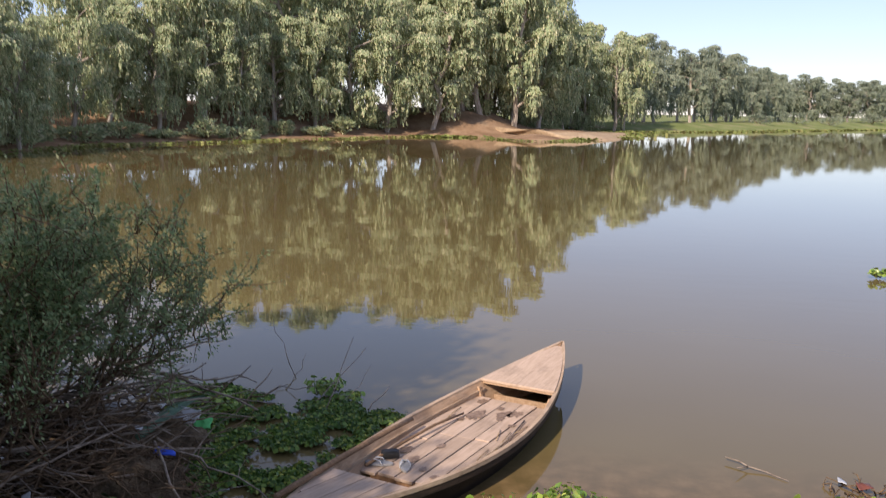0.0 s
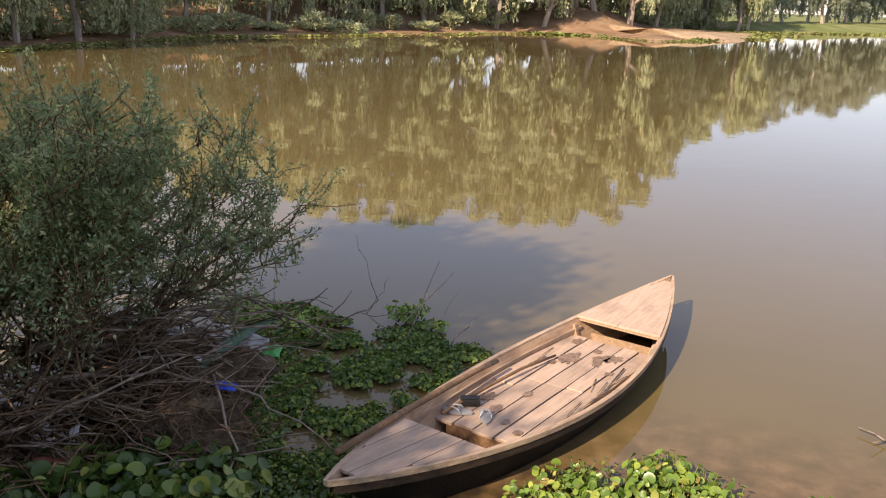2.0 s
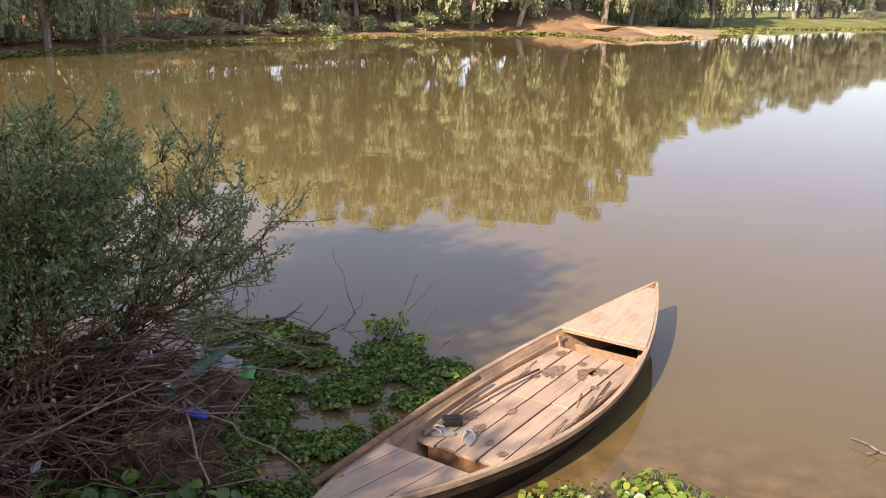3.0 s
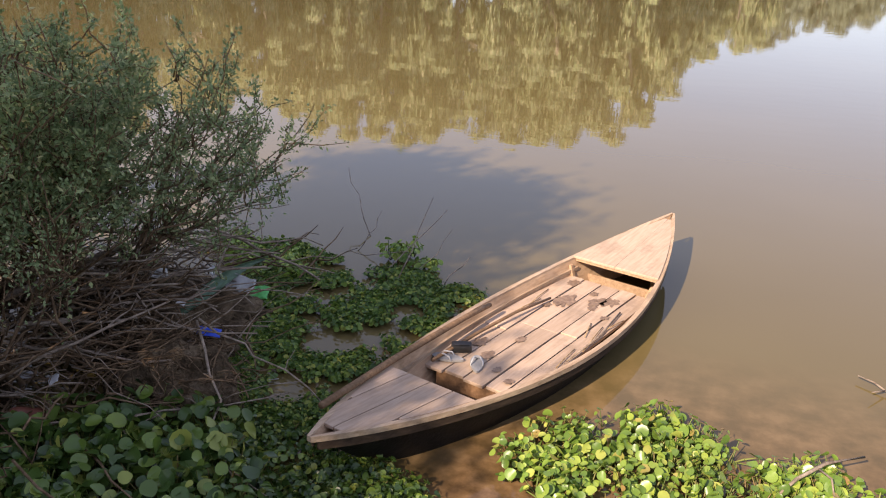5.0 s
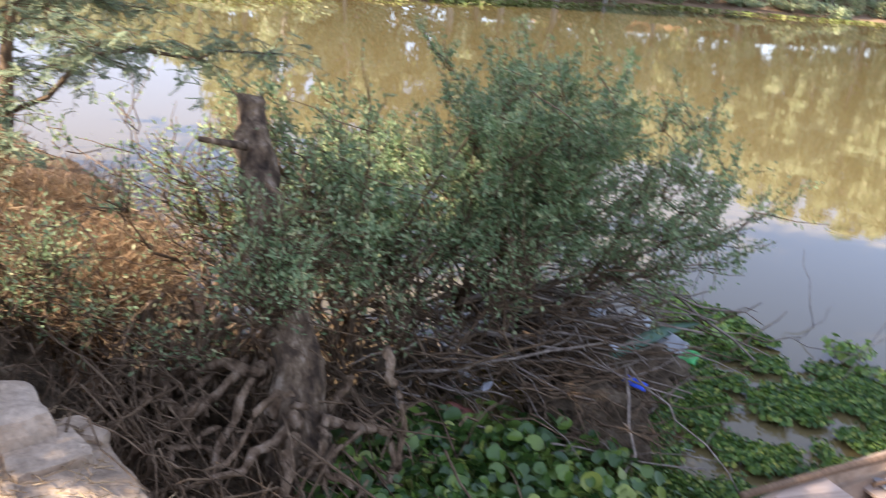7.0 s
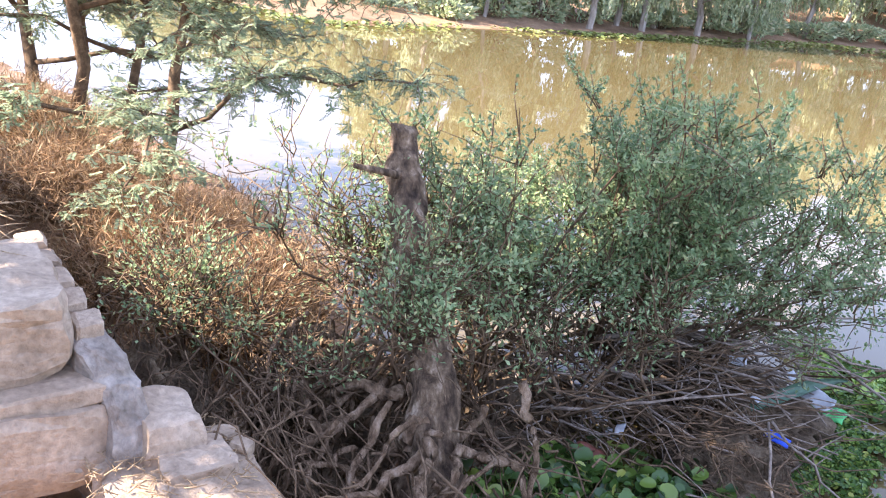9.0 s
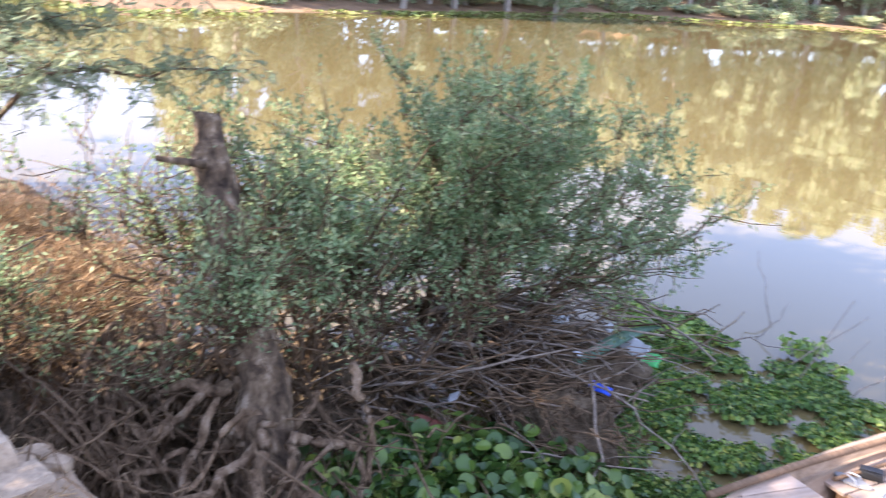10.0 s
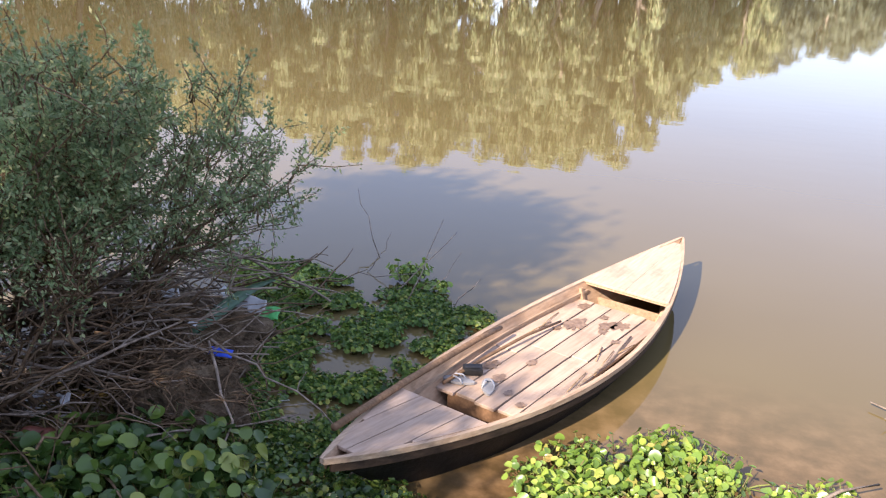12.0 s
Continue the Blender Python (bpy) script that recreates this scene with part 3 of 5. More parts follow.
def strip(name, s0, s1, side, w_out, w_in, z_top, z_bot, material, n=30, label=""):
    bm = bmesh.new()
    rings = []
    for i in range(n + 1):
        s = s0 + (s1 - s0) * i / n
        b, z = beam(s), sheer(s)
        rings.append([bm.verts.new((s, mid(s) + side * max(0.0, b + dw), z + dz)) for dw, dz in ((w_out, z_top), (w_out, z_bot), (w_in, z_bot), (w_in, z_top))])
    for a, b in zip(rings, rings[1:]):
        for k in range(4):
            bm.faces.new((a[k], a[(k + 1) % 4], b[(k + 1) % 4], b[k]))
    bm.faces.new(rings[0])
    bm.faces.new(rings[-1])
    return part(name, bm, material, boat, label)


for side in (1, -1):
    strip("gunwale", -0.02, 4.52, side, 0.010, -0.024, 0.012, -0.020, M_RAIL)
    strip("rub_strake", 0.02, 4.48, side, 0.005, -0.012, -0.021, -0.070, M_STRAKE, 30, "dark worn rubbing strake")
    strip("inner_rail", 0.95, 3.25, side, -0.034, -0.062, -0.06, -0.085, M_RAIL)


def board(name, outline, z, thick, material, parent=boat, label="", lift=()):
    """A flat plank from its outline; lift: a height for each corner."""
    bm = bmesh.new()
    up = [bm.verts.new((x, y, z + (lift[i] if lift else 0))) for i, (x, y) in enumerate(outline)]
    lo = [bm.verts.new((v.co.x, v.co.y, v.co.z - thick)) for v in up]
    bm.faces.new(up)
    bm.faces.new(list(reversed(lo)))
    for i in range(len(up)):
        j = (i + 1) % len(up)
        bm.faces.new((up[i], lo[i], lo[j], up[j]))
    bmesh.ops.bevel(bm, geom=bm.edges[:], offset=0.003, segments=1, affect="EDGES")
    return part(name, bm, material, parent, label)


def deck_planks(name, s0, s1, count, z0, z1, gap=0.006):
    """Planks along the boat that fill its width between two stations."""
    for k in range(count):
        a, b = -1 + 2 * k / count, -1 + 2 * (k + 1) / count
        n = 10
        low, high = [], []
        for i in range(n + 1):
            s = s0 + (s1 - s0) * i / n
            w = max(0.0, beam(s) - 0.014)
            lim = max(beam(s0), beam(s1)) - 0.014
            ya, yb = max(-w, a * lim), min(w, b * lim)
            if yb - ya > 0.012:
                low.append((s, mid(s) + ya + gap / 2))
                high.append((s, mid(s) + yb - gap / 2))
        if len(low) < 2:
            continue
        out = low + high[::-1]
        lift = [z1 * (x - s0) / (s1 - s0) for x, _ in out]
        board(name, out, z0, 0.022, M_DECK, boat, "", lift)


deck_planks("stern_plank", 0.14, 0.90, 4, 0.452, -0.062)
deck_planks("bow_plank", 3.24, 4.40, 2, 0.375, 0.075, 0.0015)
board("deck_beam", [(0.785, mid(0.8) - beam(0.8) * 0.84), (0.81, mid(0.8) - beam(0.8) * 0.84), (0.81, mid(0.8) + beam(0.8) * 0.84), (0.785, mid(0.8) + beam(0.8) * 0.84)], 0.355, 0.05, M_HULLIN)
board("deck_beam", [(3.25, mid(3.25) - beam(3.25) + 0.03), (3.275, mid(3.25) - beam(3.25) + 0.03), (3.275, mid(3.25) + beam(3.25) - 0.03), (3.25, mid(3.25) + beam(3.25) - 0.03)], 0.352, 0.022, M_HULLIN)
board("bulkhead", [(3.36, mid(3.36) - beam(3.36) * 0.78), (3.38, mid(3.36) - beam(3.36) * 0.78), (3.38, mid(3.36) + beam(3.36) * 0.78), (3.36, mid(3.36) + beam(3.36) * 0.78)], 0.205, 0.10, M_HULLIN)
# floorboards, in two lengths with staggered butts
FLOOR_Z = 0.232
seams = [-0.43, -0.30, -0.165, -0.01, 0.14, 0.33]
cuts = [3.16, 2.22, 2.20, 2.19, 2.02]
for k in range(5):
    y0, y1 = seams[k] + 0.006, seams[k + 1] - 0.006
    for s0, s1 in ((1.28 + 0.02 * (k % 2), cuts[k] - 0.0015), (cuts[k] + 0.0015, 3.17)):
        if s1 - s0 < 0.2:
            continue
        out = []
        for i in range(9):
            s = s0 + (s1 - s0) * i / 8
            out.append((s, max(y0, mid(s) - beam(s) * 0.85)))
        for i in range(8, -1, -1):
            s = s0 + (s1 - s0) * i / 8
            out.append((s, min(y1, mid(s) + beam(s) * 0.85)))
        board("floorboard", out, FLOOR_Z + rt.uniform(-0.004, 0.004), 0.022, M_DECK)
board("floor_riser", [(1.30, -0.33), (1.32, -0.33), (1.32, 0.20), (1.30, 0.20)], FLOOR_Z - 0.022, 0.165, M_BILGE)
# added dark sheet for the shade in the open well and bilge
board("bilge_board", [(0.85, -0.17), (1.3, -0.26), (2.2, -0.36), (3.1, -0.28), (3.1, 0.13), (2.2, 0.19), (1.3, 0.13), (0.85, 0.07)], 0.03, 0.02, M_BILGESHADE, boat, "dark board that paints the shade in the bilge")
# dark underlay: its colour gives the seams between floorboards their shade
board("floor_bearer", [(1.33, -0.33), (2.2, -0.42), (3.14, -0.34), (3.14, 0.19), (2.2, 0.25), (1.33, 0.20)], FLOOR_Z - 0.034, 0.03, M_BILGESHADE)
# ribs on the inner planking
for s in (3.18,):
    for side in (1, -1):
        bm = bmesh.new()
        rings = []
        for d in (0.06, 0.25, 0.42):
            x, y, z = hull_point(s, side, d, 0.024)
            rings.append([bm.verts.new(p) for p in ((x - 0.018, y, z), (x + 0.018, y, z), (x + 0.018, y - side * 0.022, z), (x - 0.018, y - side * 0.022, z))])
        for a, b in zip(rings, rings[1:]):
            for k in range(4):
                bm.faces.new((a[k], a[(k + 1) % 4], b[(k + 1) % 4], b[k]))
        bm.faces.new(rings[0])
        bm.faces.new(rings[-1])
        part("rib", bm, M_HULLIN, boat)


def blot(name, x, y, r, seed, z):
    """A damp patch with a ragged edge."""
    rg = random.Random(seed)
    bm = bmesh.new()
    vs = [bm.verts.new((x + r * (0.9 + 0.6 * noise.noise((2.2 * math.cos(a), 2.2 * math.sin(a), seed * 1.7)) + rg.uniform(-0.12, 0.12)) * 1.5 * math.cos(a), y + r * (0.85 + 0.6 * noise.noise((2.2 * math.cos(a), 2.2 * math.sin(a), seed * 1.7)) + rg.uniform(-0.12, 0.12)) * math.sin(a), z)) for a in [2 * math.pi * k / 30 for k in range(30)]]
    bm.faces.new(vs)
    return part(name, bm, M_STAIN, boat, "damp reddish-brown stain")


for i, (x, y, r) in enumerate(((2.70, 0.06, 0.085), (2.84, -0.14, 0.06), (2.90, -0.22, 0.065), (3.04, 0.17, 0.05), (2.72, -0.16, 0.035), (1.62, 0.03, 0.045), (1.50, -0.12, 0.03), (1.75, 0.17, 0.05), (2.55, 0.13, 0.03), (2.95, -0.05, 0.03), (1.95, -0.02, 0.035), (2.62, -0.3, 0.03), (1.42, -0.26, 0.028))):
    blot("stain", x, y, r, 300 + i, FLOOR_Z + 0.0065)


def in_boat(s, y, z):
    a = boat.rotation_euler[2]
    c, d = math.cos(a), math.sin(a)
    k = BOAT_SCALE
    return (BOAT_AT[0] + k * (c * s - d * y), BOAT_AT[1] + k * (d * s + c * y), BOAT_AT[2] + k * z)


# what lies in the boat
def boat_stick(name, pts, r, label, material=M_POLE):
    tb = Tubes()
    tb.add([in_boat(*p) for p in pts], [r, r * 1.05, r * 0.95, r * 0.8][:len(pts)], 8)
    ob = tb.make(name, material)
    return tagged(ob, label, "pole")


boat_stick("bamboo_pole", [(0.22, 0.15, 0.475), (0.95, 0.25, 0.415), (1.75, 0.30, 0.375), (2.05, 0.30, 0.36)], 0.021, "brown bamboo pole lying along the boat's gunwale")
boat_stick("wooden_paddle_shaft", [(1.30, 0.235, 0.262), (1.8, 0.22, 0.272), (2.2, 0.18, 0.287), (2.62, 0.14, 0.262)], 0.012, "thin bent stick lying on the boat's floorboards")
boat_stick("twig_on_floor", [(1.85, -0.42, 0.258), (2.3, -0.42, 0.252), (2.75, -0.36, 0.252)], 0.007, "thin bleached stick along the boat's side", M_STICK)


for k, (s0, y0, ln, yaw) in enumerate(((1.75, -0.40, 0.30, 0.10), (2.05, -0.43, 0.42, 0.16), (2.40, -0.40, 0.26, -0.12), (2.25, -0.34, 0.22, 0.3), (2.45, 0.22, 0.34, 0.1), (2.2, 0.24, 0.4, -0.08))):
    boat_stick("splinter", [(s0, y0, FLOOR_Z + 0.012), (s0 + ln * 0.5, y0 + ln * 0.5 * yaw, FLOOR_Z + 0.02), (s0 + ln, y0 + ln * yaw, FLOOR_Z + 0.012)], 0.004, "thin split bamboo lath on the boat floor", M_STRAW)


def slipper(name, s, y, turn):
    t = thing(name, in_boat(s, y, FLOOR_Z + 0.004), "worn grey rubber flip-flop sandal on the boat floor", "sandal", "sandals in the boat")
    t.rotation_euler = (0, 0, turn)
    t.scale = (0.88, 0.88, 0.88)
    bm = bmesh.new()
    pts = []
    for k in range(20):
        a = 2 * math.pi * k / 20
        w = 0.046 * (1 + 0.18 * math.cos(a)) * (1 - 0.12 * math.cos(2 * a))
        pts.append((0.125 * math.cos(a), w * math.sin(a)))
    up = [bm.verts.new((x, q, 0.018)) for x, q in pts]
    lo = [bm.verts.new((x, q, 0.0)) for x, q in pts]
    bm.faces.new(up)
    bm.faces.new(lo[::-1])
    for i in range(20):
        bm.faces.new((up[i], lo[i], lo[(i + 1) % 20], up[(i + 1) % 20]))
    part("sole", bm, M_SLIP, t)
    tb = Tubes()
    for sd in (1, -1):
        tb.add([(0.07, 0, 0.018), (0.03, sd * 0.022, 0.05), (-0.02, sd * 0.04, 0.04), (-0.04, sd * 0.046, 0.012)], [0.0065] * 4, 6)
    tb.make("strap", M_WHITE, t, "pale grey toe strap")


slipper("flip_flop", 1.42, 0.20, boat.rotation_euler[2] + 1.9)
slipper("flip_flop", 1.47, 0.01, boat.rotation_euler[2] + 0.6)
can = thing("bailing_tin", in_boat(1.57, 0.20, FLOOR_Z + 0.004), "small dented dark bailing tin lying on the boat floor", "tin")
can.rotation_euler = (0, 0, boat.rotation_euler[2] - 0.9)
can.scale = (0.8, 0.8, 0.75)
rough_box("body", (-0.085, -0.05, 0.0), (0.085, 0.05, 0.065), M_DARKMETAL, can, "", 0.004, 3, 3, 20)
bm = bmesh.new()
bmesh.ops.create_cube(bm, size=1, matrix=Matrix.Translation((0.0, 0.0, 0.069)) @ Matrix.Diagonal((0.13, 0.07, 0.008, 1)))
bmesh.ops.bevel(bm, geom=bm.edges[:], offset=0.002, segments=1, affect="EDGES")
part("lid", bm, M_RUBBER, can, "black lid")


# ---- water plants ----
def inside(poly, P):
    x, y = P[:, 0], P[:, 1]
    r = np.zeros(len(P), bool)
    for (x0, y0), (x1, y1) in zip(poly, poly[1:] + poly[:1]):
        r ^= ((y0 > y) != (y1 > y)) & (x < (x1 - x0) * (y - y0) / (y1 - y0 + 1e-12) + x0)
    return r


def scatter(poly, n, rng, holes=()):
    a = np.array(poly)
    P = rng.uniform(a.min(0), a.max(0), (n, 2))
    k = inside(poly, P)
    for hx, hy, hr in holes:
        k &= (P[:, 0] - hx) ** 2 + (P[:, 1] - hy) ** 2 > hr * hr * rng.uniform(0.6, 1.3, n)
    return P[k]


def hyacinth(name, poly, plants, leaf, tall, seed, label, holes=(), clump=0.0, material=M_HYA):
    """A mat of rosettes: each has five to eight round blades on swollen, arching stalks."""
    rng = np.random.default_rng(seed)
    base = scatter(poly, plants, rng, holes)
    if clump:
        q = np.array([noise.noise((x * 2.3, y * 2.3, seed)) + 0.7 * noise.noise((x * 6.1, y * 6.1, seed)) for x, y in base])
        base = base[q > clump]
    P, N, R, T, SD = [], [], [], [], []
    tb_v, tb_f = [], []
    for bx, by in base:
        k = rng.integers(6, 11)
        size = leaf * rng.uniform(0.6, 1.25)
        z0 = max(0.0, height_at(bx, by)) if seed % 2 else 0.01
        for j in range(k):
            a = 2 * math.pi * (j / k) + rng.uniform(-0.4, 0.4)
            out = size * rng.uniform(0.7, 1.9)
            z = z0 + tall * rng.uniform(0.25, 1.0) + 0.015
            p = np.array([bx + math.cos(a) * out, by + math.sin(a) * out, z])
            lean = rng.uniform(0.15, 1.5)
            P.append(p)
            N.append((math.cos(a) * lean, math.sin(a) * lean, 1.0))
            R.append(size * rng.uniform(0.34, 0.64))
            tb_v.append(((bx, by, z0), p))
    P, N, R = np.array(P), np.array(N), np.array(R)
    N = N + rng.normal(0, 0.30, N.shape)
    v, f = rounds(P, N, R, rng, 0.36)
    t = thing(name, (0, 0, 0), label, "water plants", "", "stuff")
    raw("blades", v, f, material, t, "", True)
    A = np.array([a for a, _ in tb_v])
    B = P - np.array([0, 0, 0.004])
    side = np.stack([-(B - A)[:, 1], (B - A)[:, 0], np.zeros(len(A))], 1)
    side /= np.linalg.norm(side, axis=1, keepdims=True) + 1e-9
    w = (R * 0.13)[:, None]
    M = (A + B) / 2 + np.stack([np.zeros(len(A))] * 2 + [R * 0.15], 1)
    up = np.array([0, 0, 1.0]) * w
    sv = np.stack([A + side * w, A - side * w, A + up, M + side * w * 1.3, M - side * w * 1.3, M + up * 1.3, B + side * w * 0.6, B - side * w * 0.6, B + up * 0.6], 1).reshape(-1, 3)
    i = np.arange(len(A))[:, None] * 9
    quads = [(0, 1, 4, 3), (1, 2, 5, 4), (2, 0, 3, 5), (3, 4, 7, 6), (4, 5, 8, 7), (5, 3, 6, 8)]
    sf = np.concatenate([np.concatenate([i + q for q in qd], 1) for qd in quads], 0)
    raw("stalks", sv, sf, M_HYAS, t, "pale green swollen stalks", True)
    return t


LIT = [(-0.95, 5.95), (-0.78, 6.35), (-0.45, 6.55), (-0.2, 6.72), (0.12, 6.7), (0.33, 6.45), (0.30, 6.15), (0.62, 6.45), (0.85, 6.5), (0.95, 6.2), (1.15, 6.35), (1.4, 6.8), (1.95, 7.0), (3.2, 7.1), (3.6, 4.3), (-0.2, 4.0), (-1.1, 4.5), (-1.3, 5.0), (-1.0, 5.25), (-0.6, 5.35), (-0.5, 5.6), (-0.8, 5.7)]
hyacinth("water_hyacinth", [p for p in LIT], 2150, 0.058, 0.11, 31, "sunlit bright green water hyacinth mat beside the boat", ((-0.35, 5.55, 0.12), (0.1, 5.75, 0.13)))
hyacinth("water_hyacinth", [(-1.25, 4.95), (-0.6, 5.15), (0.2, 5.35), (1.2, 5.75), (3.4, 6.0), (3.6, 3.9), (-0.5, 3.8), (-1.3, 4.4)], 640, 0.098, 0.20, 33, "large-leaved water hyacinth near the bank")
SHADE = [(-3.55, 4.0), (-3.5, 5.0), (-2.95, 5.55), (-2.5, 5.6), (-2.1, 5.2), (-1.75, 4.8), (-1.5, 4.3), (-1.8, 3.9)]
hyacinth("water_hyacinth", SHADE, 600, 0.088, 0.26, 35, "large-leaved water hyacinth, its green darkened for shade", ((-1.25, 5.3, 0.15), (-2.6, 5.0, 0.10), (-3.0, 4.7, 0.10)), -0.45, M_HYASHADE)
SMALL = [(-4.2, 8.25), (-3.6, 8.5), (-3.0, 8.25), (-2.6, 8.3), (-2.2, 8.28), (-1.68, 8.08), (-1.5, 7.6), (-1.66, 6.9), (-1.82, 6.2), (-1.95, 5.6), (-2.4, 5.55), (-2.8, 5.75), (-2.95, 6.3), (-3.35, 6.8), (-3.5, 7.5)]
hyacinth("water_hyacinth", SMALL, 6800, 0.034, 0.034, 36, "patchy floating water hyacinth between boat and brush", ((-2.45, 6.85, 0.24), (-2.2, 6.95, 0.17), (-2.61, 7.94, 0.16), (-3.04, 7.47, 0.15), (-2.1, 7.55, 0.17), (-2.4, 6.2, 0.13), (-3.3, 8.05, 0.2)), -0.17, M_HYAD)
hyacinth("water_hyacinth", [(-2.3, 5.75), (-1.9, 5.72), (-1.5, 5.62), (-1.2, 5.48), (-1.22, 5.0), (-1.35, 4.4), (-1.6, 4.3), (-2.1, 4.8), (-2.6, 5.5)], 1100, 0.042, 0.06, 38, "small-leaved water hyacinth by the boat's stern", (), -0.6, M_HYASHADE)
hyacinth("water_hyacinth", [(-2.72, 8.45), (-2.45, 8.4), (-2.38, 8.62), (-2.62, 8.75)], 18, 0.06, 0.13, 40, "tall tuft of bright green water hyacinth")
hyacinth("water_hyacinth", [(-2.36, 8.38), (-2.2, 8.38), (-2.2, 8.52), (-2.36, 8.52)], 12, 0.045, 0.06, 46, "small tuft of bright green water hyacinth")
hyacinth("water_hyacinth", [(4.35, 16.9), (4.9, 16.4), (6.5, 15.9), (8.5, 16.2), (8.6, 17.4), (6.8, 17.5), (5.2, 17.2)], 420, 0.09, 0.14, 42, "drifting raft of yellow-green water hyacinth out on the river")
hyacinth("water_hyacinth", [(-4.2, 8.6), (-3.9, 8.35), (-3.2, 8.15), (-3.1, 7.8), (-3.6, 7.6), (-4.3, 8.1)], 120, 0.045, 0.08, 44, "thin fringe of water hyacinth below the brush")


# ---- the brush pile and its bank ----
def mound(name, cx, cy, rx, ry, h, seed, material, label, z0=-0.1):
    bm = bmesh.new()
    bmesh.ops.create_icosphere(bm, subdivisions=5, radius=1)
    for v in bm.verts:
        p = v.co.copy()
        k = 1 + 0.30 * noise.noise(p * 2.1 + Vector((seed, 0, 0))) + 0.18 * noise.noise(p * 6 + Vector((0, seed, 0))) + 0.10 * noise.noise(p * 15) + 0.05 * noise.noise(p * 34)
        v.co = Vector((cx + p.x * rx * k, cy + p.y * ry * k, z0 + (p.z * h * k if p.z > 0 else p.z * 0.3)))
    return tagged(part(name, bm, material, None, "", True), label, "earth")


mound("earth_mound", -3.05, 5.85, 0.48, 0.33, 0.46, 3, M_MUD, "dark damp clod of earth under dead sticks")
mound("earth_mound", -3.7, 6.6, 0.85, 0.75, 0.41, 5, M_MUD, "dark muddy mound under the brush pile")
mound("earth_mound", -4.35, 5.0, 0.75, 0.70, 0.38, 8, M_MUD, "dark muddy bank held by tree roots")
mound("earth_mound", -4.75, 3.95, 0.62, 0.42, 0.62, 17, M_MUD, "brown root-bound earth behind the stump")
# added mound: its dark earth stands in for shade in the hollow
mound("earth_mound", -4.75, 3.0, 0.75, 0.36, 0.62, 23, M_MUD, "dark earth mound added for the shade in the hollow below the wall")
mound("mud_flat", -4.0, 4.2, 1.05, 1.15, 0.20, 12, M_MUD, "dark wet mud under the exposed roots")

rng = np.random.default_rng(51)
sticks = [((-4.2, 7.5, 0.62), (-2.75, 7.35, 0.25), 0.017), ((-3.95, 6.15, 0.62), (-3.35, 7.7, 0.72), 0.016), ((-4.0, 6.6, 0.5), (-2.9, 7.55, 0.35), 0.010), ((-3.9, 5.6, 0.45), (-2.55, 6.1, 0.42), 0.010), ((-3.8, 5.5, 0.5), (-3.0, 6.35, 0.55), 0.012),
          ((-2.95, 6.05, 0.45), (-2.05, 5.05, 0.12), 0.010), ((-2.95, 5.2, 0.2), (-2.2, 5.85, 0.22), 0.009), ((-2.9, 6.0, 0.5), (-2.0, 5.9, 0.15), 0.008),
          ((-4.1, 5.7, 0.55), (-3.3, 7.1, 0.75), 0.019), ((-4.3, 6.0, 0.70), (-3.2, 6.6, 0.50), 0.015), ((-4.0, 5.3, 0.50), (-2.9, 5.7, 0.36), 0.013), ((-3.7, 5.0, 0.38), (-3.1, 6.0, 0.58), 0.013), ((-4.4, 6.6, 0.72), (-3.0, 7.2, 0.48), 0.014), ((-3.6, 6.9, 0.65), (-3.0, 7.9, 0.30), 0.011), ((-4.3, 5.8, 0.5), (-3.2, 6.25, 0.58), 0.015), ((-4.5, 5.6, 0.55), (-3.0, 7.0, 0.45), 0.018)]
for p, q, r in sticks:
    tb = Tubes()
    c = crooked(p, q, 7, 0.025, rng)
    tb.add(c, [r * (1 - 0.09 * i) for i in range(7)], 6)
    for _ in range(2):
        i = rng.integers(2, 6)
        tb.add(crooked(c[i], c[i] + rng.normal(0, 1, 3) * np.array([0.20, 0.20, 0.06]), 4, 0.02, rng), [r * 0.5, r * 0.4, r * 0.3, r * 0.2], 5)
    tagged(tb.make("dead_branch", M_STICK), "bleached dead branch lying on the brush pile", "branch", "dead branches")
for name, count, lo, hi, material in (("brushwood", 430, 0.003, 0.010, M_TWIG), ("brushwood", 110, 0.003, 0.008, M_STICK)):
    tb = Tubes()
    for _ in range(count):
        p = np.array([rng.normal(-3.8, 0.42), rng.normal(5.95, 0.75), 0])
        p[2] = 0.10 + 0.45 * math.exp(-((p[0] + 3.8) ** 2 + (p[1] - 6.0) ** 2) / 0.9) * rng.uniform(0.4, 1.2)
        a, ln = (rng.normal(0.5, 0.6) if rng.random() < 0.4 else rng.uniform(0, 6.28)), rng.uniform(0.2, 0.9)
        q = p + np.array([math.cos(a) * ln, math.sin(a) * ln, rng.normal(0.02, 0.20)])
        q[2] = max(q[2], 0.03)
        if min(math.hypot(e[0] + 3.25, e[1] - 6.95) for e in (p, q, (p + q) / 2)) < 0.36:
            continue
        r = rng.uniform(lo, hi)
        tb.add(crooked(p, q, 5, 0.02, rng), [r, r * 0.9, r * 0.8, r * 0.65, r * 0.4], 5)
    tagged(tb.make(name, material), "tangle of dead grey-brown twigs heaped at the water's edge", "brushwood", "", "stuff")
tb = Tubes()
